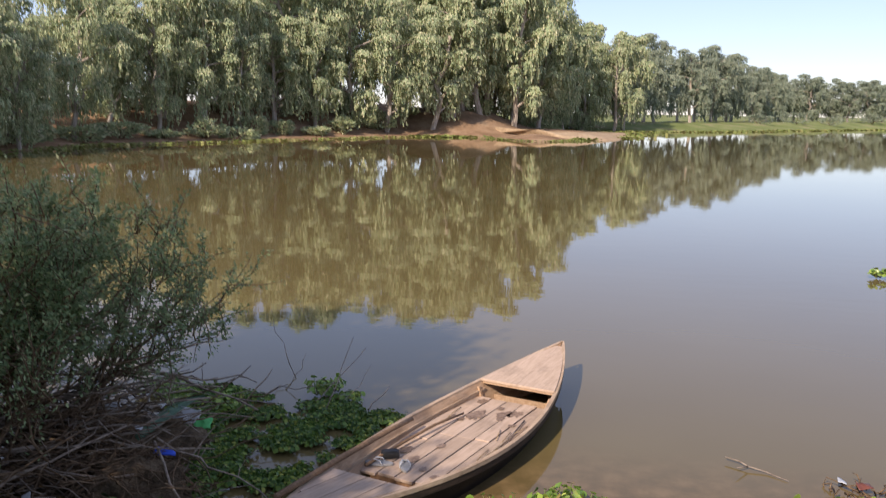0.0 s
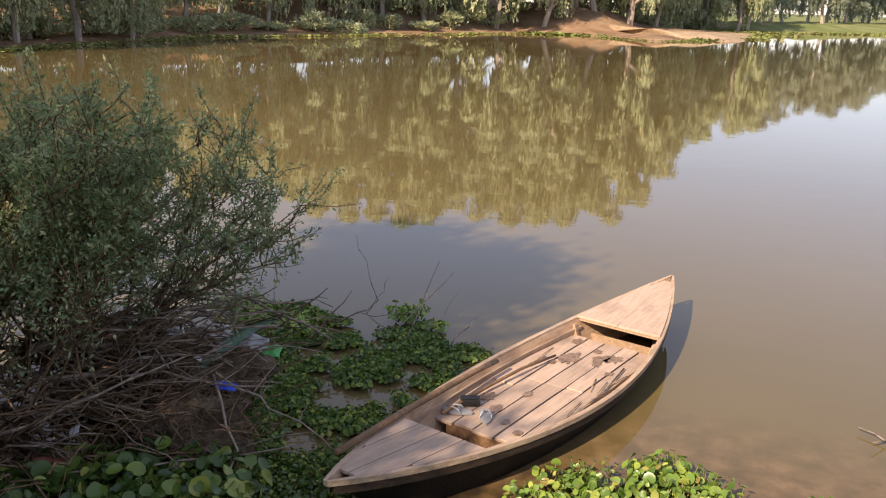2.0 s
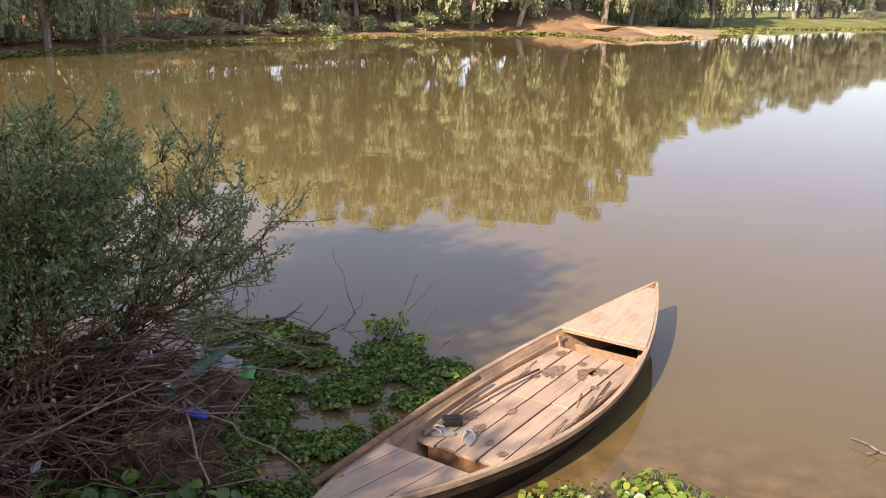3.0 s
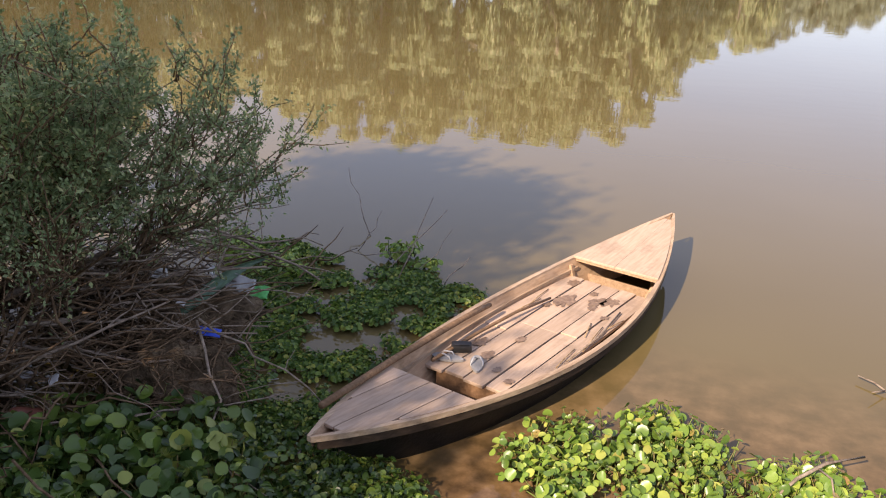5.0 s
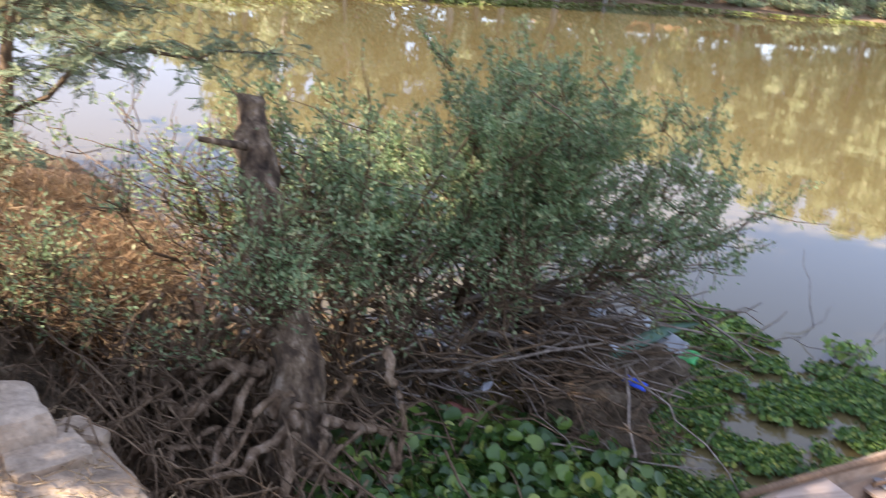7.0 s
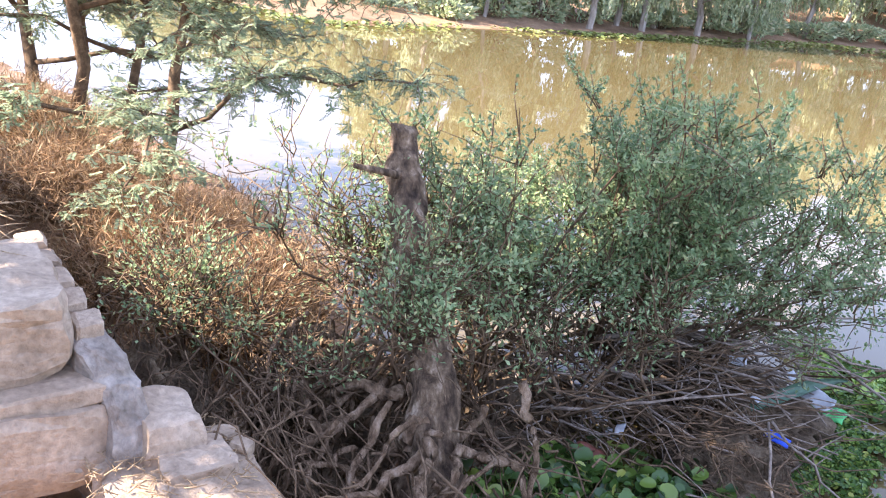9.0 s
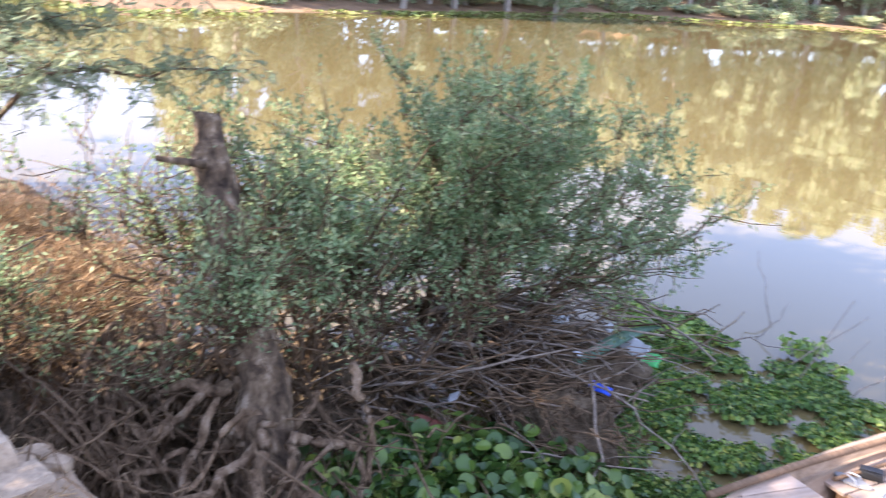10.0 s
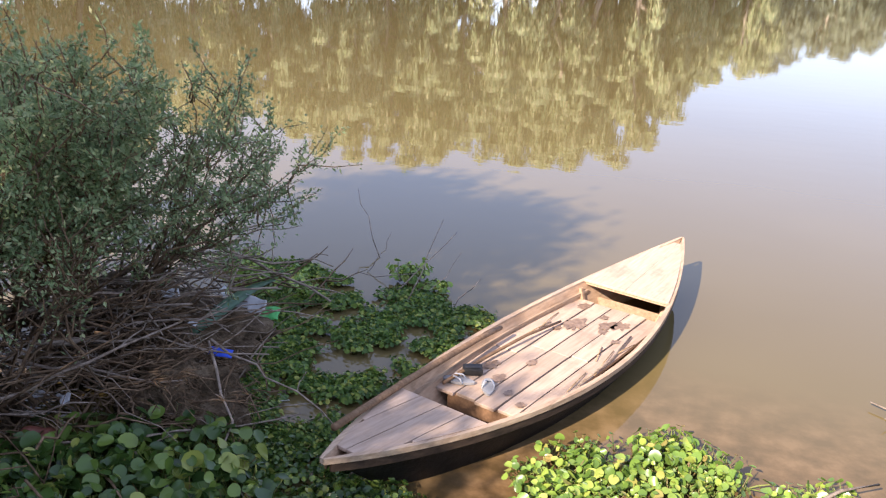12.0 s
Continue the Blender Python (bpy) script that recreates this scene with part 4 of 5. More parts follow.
for _ in range(85):
    p = np.array([rng.normal(-4.05, 0.35), rng.normal(5.9, 0.75), 0.0])
    p[2] = 0.22 + 0.38 * math.exp(-((p[0] + 3.9) ** 2 + (p[1] - 6.2) ** 2) / 0.8) * rng.uniform(0.5, 1.3)
    a, ln = rng.normal(0.6, 0.8), rng.uniform(0.4, 1.15)
    q = p + np.array([math.cos(a) * ln, math.sin(a) * ln, rng.normal(-0.05, 0.12)])
    q[2] = max(q[2], 0.05)
    r = rng.uniform(0.004, 0.011)
    tb.add(crooked(p, q, 6, 0.022, rng), [r, r, r * 0.9, r * 0.8, r * 0.65, r * 0.4], 5)
tagged(tb.make("brushwood", M_STICK), "long grey-brown dead sticks fanned out over the pile", "brushwood", "", "stuff")
# twigs and crumbs of bark over the clod
tb = Tubes()
for _ in range(260):
    a, e = rng.uniform(0, 6.28), rng.uniform(0, 1) ** 0.5
    p = np.array([-3.08 + 0.55 * e * math.cos(a), 5.82 + 0.42 * e * math.sin(a), 0.06 + 0.36 * max(0.0, 1 - e * e) ** 0.5])
    b, ln = rng.uniform(0, 6.28), rng.uniform(0.06, 0.42)
    q = p + np.array([math.cos(b) * ln, math.sin(b) * ln, rng.normal(0.0, 0.08)])
    q[2] = max(q[2], 0.05)
    r = rng.uniform(0.002, 0.007)
    tb.add(crooked(p, q, 4, 0.02, rng), [r, r * 0.9, r * 0.7, r * 0.5], 5)
tagged(tb.make("brushwood", M_TWIG), "dead brown twigs strewn over the clod of earth", "brushwood", "", "stuff")
# bare stems standing in the water
for p, q, r in (((-2.62, 8.1, 0.0), (-2.25, 8.85, 0.42), 0.006), ((-2.4, 8.0, 0.0), (-2.35, 8.75, 0.55), 0.006), ((-2.35, 8.2, 0.0), (-2.12, 8.6, 0.33), 0.004), ((-2.02, 8.15, 0.02), (-1.88, 8.4, 0.2), 0.006), ((-3.05, 9.0, 0.0), (-3.55, 9.6, 0.45), 0.006), ((-3.0, 8.6, 0.0), (-2.9, 8.9, 0.3), 0.005)):
    tb = Tubes()
    tb.add(crooked(p, q, 6, 0.02, rng), [r * (1 - 0.1 * i) for i in range(6)], 5)
    tagged(tb.make("reed", M_STICK), "thin dead reed stalk rising from the water", "reed", "dead reeds")
# driftwood beyond the plants
tb = Tubes()
c = crooked((1.09, 7.78, 0.04), (1.52, 7.48, 0.01), 6, 0.015, rng)
tb.add(c, [0.005, 0.007, 0.007, 0.006, 0.005, 0.003], 6)
tb.add([c[2], c[2] + np.array([-0.10, -0.12, 0.03])], [0.007, 0.003], 5)
tagged(tb.make("floating_stick", M_STICK), "forked bleached stick floating on the river", "stick")
tb = Tubes()
for k in range(26):
    p = np.array([1.98 + rng.normal(0, 0.12), 7.35 + rng.normal(0, 0.10), 0.02])
    tb.add(crooked(p, p + rng.normal(0, 1, 3) * np.array([0.12, 0.10, 0.04]) + np.array([0, 0, 0.04]), 4, 0.02, rng), [0.007, 0.006, 0.005, 0.003], 5)
tagged(tb.make("drift_debris", M_TWIG), "small heap of drifted twigs and rubbish", "debris", "", "stuff")
tb = Tubes()
tb.add([(0.50, 6.02, 0.08), (0.63, 6.2, 0.14), (0.78, 6.38, 0.16), (1.0, 6.58, 0.13)], [0.006, 0.010, 0.011, 0.007], 7)
tb.add([(0.74, 6.33, 0.15), (0.80, 6.22, 0.17), (0.82, 6.08, 0.10)], [0.007, 0.006, 0.004], 6)
tagged(tb.make("driftwood_branch", M_STICK), "pale driftwood branch caught in the water plants", "branch")


# ---- rubbish on the brush pile ----
def scrap(name, place, size, material, seed, label, turn=0.0, tilt=0.3):
    bm = bmesh.new()
    bmesh.ops.create_grid(bm, x_segments=7, y_segments=5, size=0.5)
    for v in bm.verts:
        p = Vector((v.co.x * size[0], v.co.y * size[1], 0))
        p.z = 0.25 * min(size) * noise.noise(p * 14 + Vector((seed, 0, 0))) + 0.12 * min(size) * noise.noise(p * 40)
        p.x += 0.18 * size[0] * noise.noise(p * 9 + Vector((0, seed, 0)))
        v.co = p
    ext = bmesh.ops.solidify(bm, geom=bm.faces[:], thickness=0.003)
    ob = part(name, bm, material, None, "", True)
    ob.matrix_world = Matrix.Translation(place) @ Euler((tilt, 0.1, turn)).to_matrix().to_4x4()
    return tagged(ob, label, "litter", "litter on the brush pile")


scrap("paper_scrap", (-3.16, 6.90, 0.33), (0.24, 0.12), M_WHITE, 1, "crumpled white paper scrap among dead sticks", -0.1, 0.7)
scrap("plastic_bag", (-3.09, 7.03, 0.22), (0.14, 0.11), M_GREENBAG, 2, "small torn bright green plastic bag", 0.3, 0.6)
scrap("plastic_bag", (-2.90, 6.10, 0.36), (0.14, 0.065), M_BLUEBAG, 3, "scrap of bright blue plastic on the mound", 0.3, 0.6)
for i, (x, y, z, w) in enumerate(((-3.13, 6.15, 0.50, 0.06), (-3.55, 6.5, 0.50, 0.12), (-3.35, 6.85, 0.42, 0.11), (-3.25, 6.6, 0.42, 0.07), (-2.45, 6.1, 0.12, 0.06), (-3.75, 6.75, 0.5, 0.10), (-3.45, 5.35, 0.30, 0.10))):
    scrap("paper_scrap", (x, y, z), (w, w * 0.55), M_WHITE, 10 + i, "small pale litter scrap on the brush pile", i * 0.9, 0.5)
scrap("plastic_bag", (-3.40, 5.08, 0.22), (0.20, 0.10), M_RED, 21, "crumpled rusty red plastic bag in the mud", 0.5, 0.5)
scrap("plastic_bag", (-3.36, 4.98, 0.20), (0.08, 0.05), M_WHITE, 22, "crumpled clear plastic on the mud", 0.2, 0.6)
scrap("plastic_bag", (2.02, 7.33, 0.09), (0.12, 0.07), M_RED, 31, "rusty red plastic scrap on drifted twigs", 0.4, 0.4)
scrap("paper_scrap", (1.88, 7.40, 0.08), (0.10, 0.06), M_WHITE, 32, "pale scrap on drifted twigs", 1.4, 0.4)
# a cut palm blade
bm = bmesh.new()
rows = []
for i in range(15):
    u = i / 14
    p = Vector((-3.20 - 0.10 * u * u, 6.24 + 1.25 * u, 0.36 + 0.07 * math.sin(3.0 * u) - 0.10 * u))
    w = 0.042 * math.sin(math.pi * (0.12 + 0.88 * u) ** 0.8) + 0.004
    sd = Vector((0.80, -0.05, -0.55)) * w
    rows.append([bm.verts.new(p + sd + Vector((0, 0, 0.018))), bm.verts.new(p), bm.verts.new(p - sd + Vector((0, 0, 0.018)))])
for a, b in zip(rows, rows[1:]):
    bm.faces.new((a[0], a[1], b[1], b[0]))
    bm.faces.new((a[1], a[2], b[2], b[1]))
bmesh.ops.solidify(bm, geom=bm.faces[:], thickness=0.004)
tagged(part("palm_blade", bm, M_STRAP, None, "", True), "long fallen grey-green palm blade on the brush pile", "leaf")


# ---- the leafy bush over the water ----
def bush(name, roots, tips, leaves_per, leaf, seed, label, category="bush", material=M_BUSH, group="", bare=0.98):
    """Stems that fork towards their tips, with small leaves along the outer twigs."""
    rng = np.random.default_rng(seed)
    t = thing(name, roots[0], label, category, group)
    o = np.array(roots[0], float)
    tb = Tubes()
    P, D = [], []
    for tip in tips:
        r = np.array(roots[rng.integers(len(roots))]) + rng.normal(0, 0.06, 3)
        c = crooked(r, tip, 7, 0.05, rng, -0.10)
        tb.add(c - o, [0.013, 0.011, 0.010, 0.009, 0.007, 0.005, 0.003], 5)
        for i in range(2, 7):
            for _ in range(4):
                if c[i][2] < bare - 0.1 and rng.random() < 0.85:
                    continue
                d = (c[6] - c[0]) / np.linalg.norm(c[6] - c[0]) * 0.6 + rng.normal(0, 0.55, 3)
                d[2] += 0.15
                ln = rng.uniform(0.16, 0.50)
                w = crooked(c[i] + rng.normal(0, 0.02, 3), c[i] + d / np.linalg.norm(d) * ln, 5, 0.018, rng)
                tb.add(w - o, [0.005, 0.0045, 0.004, 0.003, 0.002], 4)
                k = int(leaves_per * (0.35 + 0.16 * i) * rng.uniform(0.2, 1.5) * min(1.0, max(0.10, (c[i][2] - bare + 0.15) / 0.30)))
                u = rng.uniform(0.15, 1.0, k)
                q = np.stack([np.interp(u, np.linspace(0, 1, 5), w[:, a]) for a in range(3)], 1)
                P.append(q + rng.normal(0, 0.022, (k, 3)))
                D.append((w[4] - w[0]) / ln * 0.6 + rng.normal(0, 0.7, (k, 3)))
    P, D = np.concatenate(P), np.concatenate(D)
    N = rng.normal(0, 0.5, P.shape) + np.array([0, -0.3, 1.0])
    v, f = kites(P - o, D, N, rng.uniform(0.6, 1.3, len(P)) * leaf, rng.uniform(0.6, 1.2, len(P)) * leaf * 0.52)
    raw("leaves", v, f, material, t)
    tb.make("stem_tangle", M_TWIG, t, "thin grey-brown stems")
    return t


rng = np.random.default_rng(61)
tips = []
for k in range(54):
    u = rng.uniform(0, 1)
    a = rng.uniform(-0.5, 2.5)
    tips.append((-4.42 + 1.0 * math.cos(a) * rng.uniform(0.3, 1.0) + 0.25, 5.35 + 1.5 * u + 0.3 * math.sin(a), 0.85 + 1.30 * rng.uniform(0, 1) ** 0.7 * (1 - 0.30 * u)))
bush("leafy_bush", [(-4.35, 5.4, 0.35), (-4.2, 5.8, 0.35), (-4.0, 6.1, 0.3), (-4.5, 5.1, 0.4)], tips, 56, 0.039, 62, "dense grey-green small-leaved bush leaning over the water", bare=0.88)
bush("leafy_bush", [(-5.0, 5.3, 0.1), (-5.2, 5.6, 0.0), (-4.8, 5.7, 0.1)], [(-4.95 + rng.normal(0, 0.32), 5.45 + rng.normal(0, 0.35), rng.uniform(0.65, 1.5)) for _ in range(22)], 46, 0.042, 71, "dark leafy bush at the water behind the brush pile", bare=0.3)
bush("leafy_bush", [(-3.95, 6.1, 0.3), (-3.8, 6.3, 0.3)], [(-2.80, 6.95, 1.38), (-2.9, 7.05, 1.25), (-3.1, 7.1, 1.55), (-3.25, 6.8, 1.80), (-3.25, 7.3, 1.3), (-3.4, 7.5, 1.05), (-3.2, 7.0, 1.0), (-3.6, 7.3, 1.5), (-3.05, 6.6, 1.55), (-3.3, 6.5, 1.85), (-2.95, 6.75, 1.0)], 42, 0.036, 63, "twiggy spray of the bush reaching over the water", bare=0.6)
bush("leafy_bush", [(-4.6, 4.2, 0.5), (-5.0, 4.4, 0.5), (-4.3, 4.6, 0.4)], [(-4.9 + rng.normal(0, 0.45), 4.3 + rng.normal(0, 0.35), rng.uniform(0.7, 1.55)) for _ in range(13)], 13, 0.038, 64, "sparse grey-green bush growing round the tree stump")
bush("leafy_bush", [(-4.15, 3.75, 0.3), (-4.45, 3.5, 0.3)], [(-4.2 + rng.normal(0, 0.3), 3.75 + rng.normal(0, 0.22), rng.uniform(0.6, 0.85)) for _ in range(4)], 7, 0.034, 65, "small green sprouts among the roots", bare=0.25)

bush("leafy_bush", [(-4.9, 4.3, 0.4), (-4.6, 4.5, 0.4)], [(-4.85 + rng.normal(0, 0.4), 4.35 + rng.normal(0, 0.25), rng.uniform(1.0, 1.75)) for _ in range(12)], 12, 0.036, 69, "loose grey-green shoots behind the stump")
bush("leafy_bush", [(-4.3, 4.9, 0.3), (-4.1, 4.7, 0.3)], [(-4.25 + rng.normal(0, 0.28), 4.75 + rng.normal(0, 0.22), rng.uniform(0.85, 1.9)) for _ in range(20)], 30, 0.042, 66, "leafy grey-green bush beside the broken stump")
bush("leafy_bush", [(-3.7, 5.2, 0.3), (-3.5, 5.5, 0.3)], [(-3.6 + rng.normal(0, 0.3), 5.2 + rng.normal(0, 0.3), rng.uniform(0.75, 1.15)) for _ in range(5)], 12, 0.036, 67, "low leafy shoots over the dead sticks", bare=0.5)

bush("leafy_bush", [(-3.9, 3.95, 0.5), (-3.75, 4.2, 0.5)], [(-3.70 + rng.normal(0, 0.20), 4.1 + rng.normal(0, 0.18), rng.uniform(0.95, 1.45)) for _ in range(14)], 18, 0.036, 68, "young leafy shoots sprouting round the stump")

bush("leafy_bush", [(-5.0, 3.15, 0.45), (-4.8, 3.3, 0.45)], [(-4.9 + rng.normal(0, 0.3), 3.25 + rng.normal(0, 0.2), rng.uniform(0.75, 1.1)) for _ in range(8)], 14, 0.034, 70, "small green sprigs in the hollow below the wall", bare=0.4)

# ---- the stump with its roots ----
def gnarled(ob, amp):
    for v in ob.data.vertices:
        v.co += noise.noise_vector(v.co * 5.0) * amp + noise.noise_vector(v.co * 17.0) * amp * 0.32 + noise.noise_vector(Vector((v.co.x * 55, v.co.y * 55, v.co.z * 20))) * amp * 0.22


stump = thing("tree_stump", (-3.55, 4.1, 0.0), "grey broken leaning tree stump with exposed roots", "tree stump")
so = np.array([-3.55, 4.1, 0.0])
tb = Tubes()
rng = np.random.default_rng(71)
trunk = np.array([(-3.42, 4.0, -0.05), (-3.5, 4.04, 0.35), (-3.66, 4.08, 0.75), (-3.9, 4.12, 1.1), (-4.12, 4.16, 1.42), (-4.32, 4.2, 1.72), (-4.44, 4.22, 1.93)]) - so
fine_u = np.linspace(0, 6, 76)
trunk = np.stack([np.interp(fine_u, range(7), trunk[:, a]) for a in range(3)], 1)
tb.add(trunk, np.interp(fine_u, range(7), [0.21, 0.15, 0.12, 0.115, 0.105, 0.095, 0.075]).tolist(), 30)
tb.add(trunk + np.array([0.05, -0.05, 0]), np.interp(fine_u, range(7), [0.12, 0.09, 0.08, 0.05, 0.06, 0.04, 0.02]).tolist(), 16)
gnarled(tb.make("trunk", M_STUMP, stump), 0.045)
tb = Tubes()
tb.add(np.array([(-4.30, 4.2, 1.68), (-4.20, 4.0, 1.74), (-4.14, 3.78, 1.80)]) - so, [0.026, 0.020, 0.016], 8)
gnarled(tb.make("branch_stub", M_STUMP, stump, "short broken branch stub"), 0.02)
ROOTS = [((-3.5, 4.0, 0.62), (-3.62, 3.86, 0.42), (-4.0, 3.75, 0.05), 0.09), ((-3.7, 4.2, 0.7), (-4.1, 4.3, 0.68), (-4.7, 4.1, 0.5), 0.06), ((-4.5, 3.9, 0.6), (-4.3, 3.55, 0.5), (-4.1, 3.35, 0.05), 0.05), ((-3.9, 3.95, 0.65), (-3.75, 3.55, 0.5), (-3.85, 3.2, 0.1), 0.055), ((-3.3, 3.9, 0.4), (-3.05, 4.05, 0.3), (-2.8, 4.1, 0.0), 0.05),
         ((-4.4, 3.7, 0.45), (-4.0, 3.5, 0.52), (-3.5, 3.6, 0.35), 0.06), ((-4.7, 3.6, 0.4), (-4.35, 3.3, 0.3), (-3.9, 3.2, 0.15), 0.055), ((-3.5, 4.0, 0.5), (-3.3, 3.6, 0.42), (-3.6, 3.2, 0.25), 0.065), ((-3.45, 3.95, 0.55), (-3.15, 3.72, 0.35), (-2.85, 3.75, 0.0), 0.07), ((-3.4, 4.1, 0.5), (-3.15, 4.35, 0.45), (-2.95, 4.3, 0.0), 0.06),
         ((-3.3, 4.4, 0.85), (-3.15, 4.4, 0.6), (-3.05, 4.35, 0.0), 0.055), ((-3.6, 4.05, 0.7), (-4.0, 3.75, 0.62), (-4.5, 3.45, 0.3), 0.075), ((-3.65, 4.1, 0.85), (-4.2, 4.0, 0.75), (-4.8, 3.8, 0.45), 0.07),
         ((-3.9, 3.7, 0.5), (-3.95, 3.45, 0.35), (-3.7, 3.3, 0.0), 0.05), ((-4.2, 3.6, 0.5), (-4.1, 3.3, 0.3), (-3.9, 3.15, -0.05), 0.045), ((-3.6, 3.2, 0.35), (-3.35, 3.25, 0.2), (-3.1, 3.35, -0.05), 0.05)]
for k in range(34):
    x, y = rng.uniform(-4.7, -3.2), rng.uniform(3.5, 4.4)
    q = (x + rng.normal(0.05, 0.2), y - rng.uniform(0.1, 0.4), rng.uniform(0.2, 0.5))
    ROOTS.append(((x, y, rng.uniform(0.45, 0.75)), q, (q[0] + rng.normal(0.05, 0.2), q[1] - rng.uniform(0.0, 0.3), 0.0), rng.uniform(0.025, 0.055)))
for p, q, r, w in ROOTS:
    t = Tubes()
    c = np.concatenate([crooked(p, q, 5, 0.02, rng), crooked(q, r, 5, 0.025, rng)[1:]])
    c = np.stack([np.interp(np.linspace(0, 8, 25), range(9), c[:, a]) for a in range(3)], 1)
    t.add(c - so, [0.44 * w * (1 - 0.020 * i) for i in range(25)], 9)
    gnarled(t.make("root", M_ROOT, stump), 0.035)
t = Tubes()
for k in range(380):
    x, y = rng.uniform(-4.9, -2.9), rng.uniform(3.15, 4.7)
    z = rng.uniform(0.12, 0.60)
    q = np.array([x + rng.normal(0.06, 0.30), y + rng.normal(-0.05, 0.25), max(0.0, z - rng.uniform(-0.05, 0.45))])
    w = rng.uniform(0.002, 0.009)
    t.add(crooked((x, y, z), q, 5, 0.025, rng) - so, [w, w, w * 0.9, w * 0.8, w * 0.6], 5)
for k in range(300):
    x, y = rng.uniform(-5.6, -3.6), rng.uniform(2.75, 3.5)
    z = rng.uniform(0.35, 0.78)
    q = np.array([x + rng.normal(0.1, 0.25), y + rng.normal(0.0, 0.2), max(0.0, z - rng.uniform(0.0, 0.5))])
    w = rng.uniform(0.002, 0.006)
    t.add(crooked((x, y, z), q, 5, 0.03, rng) - so, [w, w, w * 0.9, w * 0.8, w * 0.6], 5)
t.make("root_tangle", M_TWIG, stump, "hanging tangle of thin roots")


tb = Tubes()
for k in range(80):
    p = np.array([rng.uniform(-4.9, -3.2), rng.uniform(3.3, 5.4), rng.uniform(0.2, 0.6)])
    a, ln = rng.uniform(0, 6.28), rng.uniform(0.15, 0.7)
    r = rng.uniform(0.003, 0.008)
    tb.add(crooked(p, p + np.array([math.cos(a) * ln, math.sin(a) * ln, rng.normal(0, 0.12)]), 4, 0.02, rng), [r, r * 0.9, r * 0.7, r * 0.5], 5)
tagged(tb.make("fallen_twigs", M_TWIG), "brown fallen twigs caught among the stump's roots", "twigs", "", "stuff")


# ---- the masonry ----
wall = thing("masonry_wall", (-3.8, 2.5, 0.6), "crumbling grey-beige stone and mortar embankment wall", "wall", "", "structure")
wo = Vector((-3.8, 2.5, 0.6))


def block(name, lo, hi, amp=0.02, seed=0, turn=0.0, label=""):
    ob = rough_box(name, Vector(lo) - wo, Vector(hi) - wo, M_STONE, wall, label, amp, 6, seed, 3.5)
    return ob


block("stone", (-4.85, 1.15, 0.92), (-3.94, 2.40, 1.31), 0.06, 1)
block("stone", (-4.75, 1.1, 0.46), (-3.80, 2.56, 0.86), 0.04, 2)
block("mortar_bed", (-4.7, 1.12, 0.85), (-3.85, 2.50, 0.935), 0.03, 13, 0, "pale crumbling mortar bed")
block("stone", (-4.02, 2.60, 0.1), (-3.66, 2.88, 0.79), 0.045, 6)
block("stone", (-3.75, 2.66, 0.1), (-3.45, 2.98, 0.66), 0.045, 16)
for k in range(5):
    x = -4.06 - 0.20 * k
    block("brick", (x - 0.19, 2.42 - 0.025 * k, 0.4), (x, 2.55 - 0.025 * k, 1.13 + 0.035 * k), 0.022, 20 + k)


def ramp_coping(name, profile, y0, y1, label):
    """A cement cap that runs down the wall's end: a side outline given its width."""
    bm = bmesh.new()
    sides = []
    for k in range(5):
        y = y0 + (y1 - y0) * k / 4
        sides.append([bm.verts.new(Vector((x, y - 0.20 * min(1, max(0, (-3.78 - x) / 0.6)), z - (0.025 if k in (0, 4) else 0.0) * (z > 0.4))) - wo) for x, z in profile])
    n = len(profile)
    for a, b in zip(sides, sides[1:]):
        for i in range(n):
            bm.faces.new((a[i], a[(i + 1) % n], b[(i + 1) % n], b[i]))
    bm.faces.new(sides[0][::-1])
    bm.faces.new(sides[-1])
    bmesh.ops.subdivide_edges(bm, edges=bm.edges[:], cuts=4, use_grid_fill=True)
    for v in bm.verts:
        v.co += noise.noise_vector(v.co * 7.0) * 0.03 + noise.noise_vector(v.co * 16.0) * 0.022 + noise.noise_vector(v.co * 40.0) * 0.008
    part(name, bm, M_MORTAR, wall, label)


ramp_coping("coping", [(-4.14, 0.3), (-4.14, 1.10), (-3.99, 1.04), (-3.87, 0.94), (-3.78, 0.80), (-3.70, 0.62), (-3.65, 0.3)], 2.50, 2.68, "rough grey cement coping")
block("stone", (-3.92, 2.42, 0.1), (-3.25, 3.10, 0.60), 0.05, 7)
block("stone", (-3.35, 2.3, 0.1), (-2.65, 3.08, 0.62), 0.05, 8)
block("stone", (-3.1, 2.0, 0.1), (-2.2, 2.75, 0.66), 0.05, 10)
rr = random.Random(9)
for k in range(34):
    x, y = rr.uniform(-4.0, -2.7), rr.uniform(2.35, 3.05)
    s = rr.uniform(0.015, 0.05)
    z = 0.60
    ob = rough_box("rubble_stone", (-s, -s * 0.8, -s * 0.5), (s, s * 0.8, s * 0.6), M_STONE, None, "", s * 0.22, 1, k, 25.0)
    ob.location, ob.rotation_euler = (x, y, z + 0.3 * s), (0, 0, rr.uniform(0, 6))
    tagged(ob, "loose pale rubble stone on the embankment", "stone", "loose rubble")

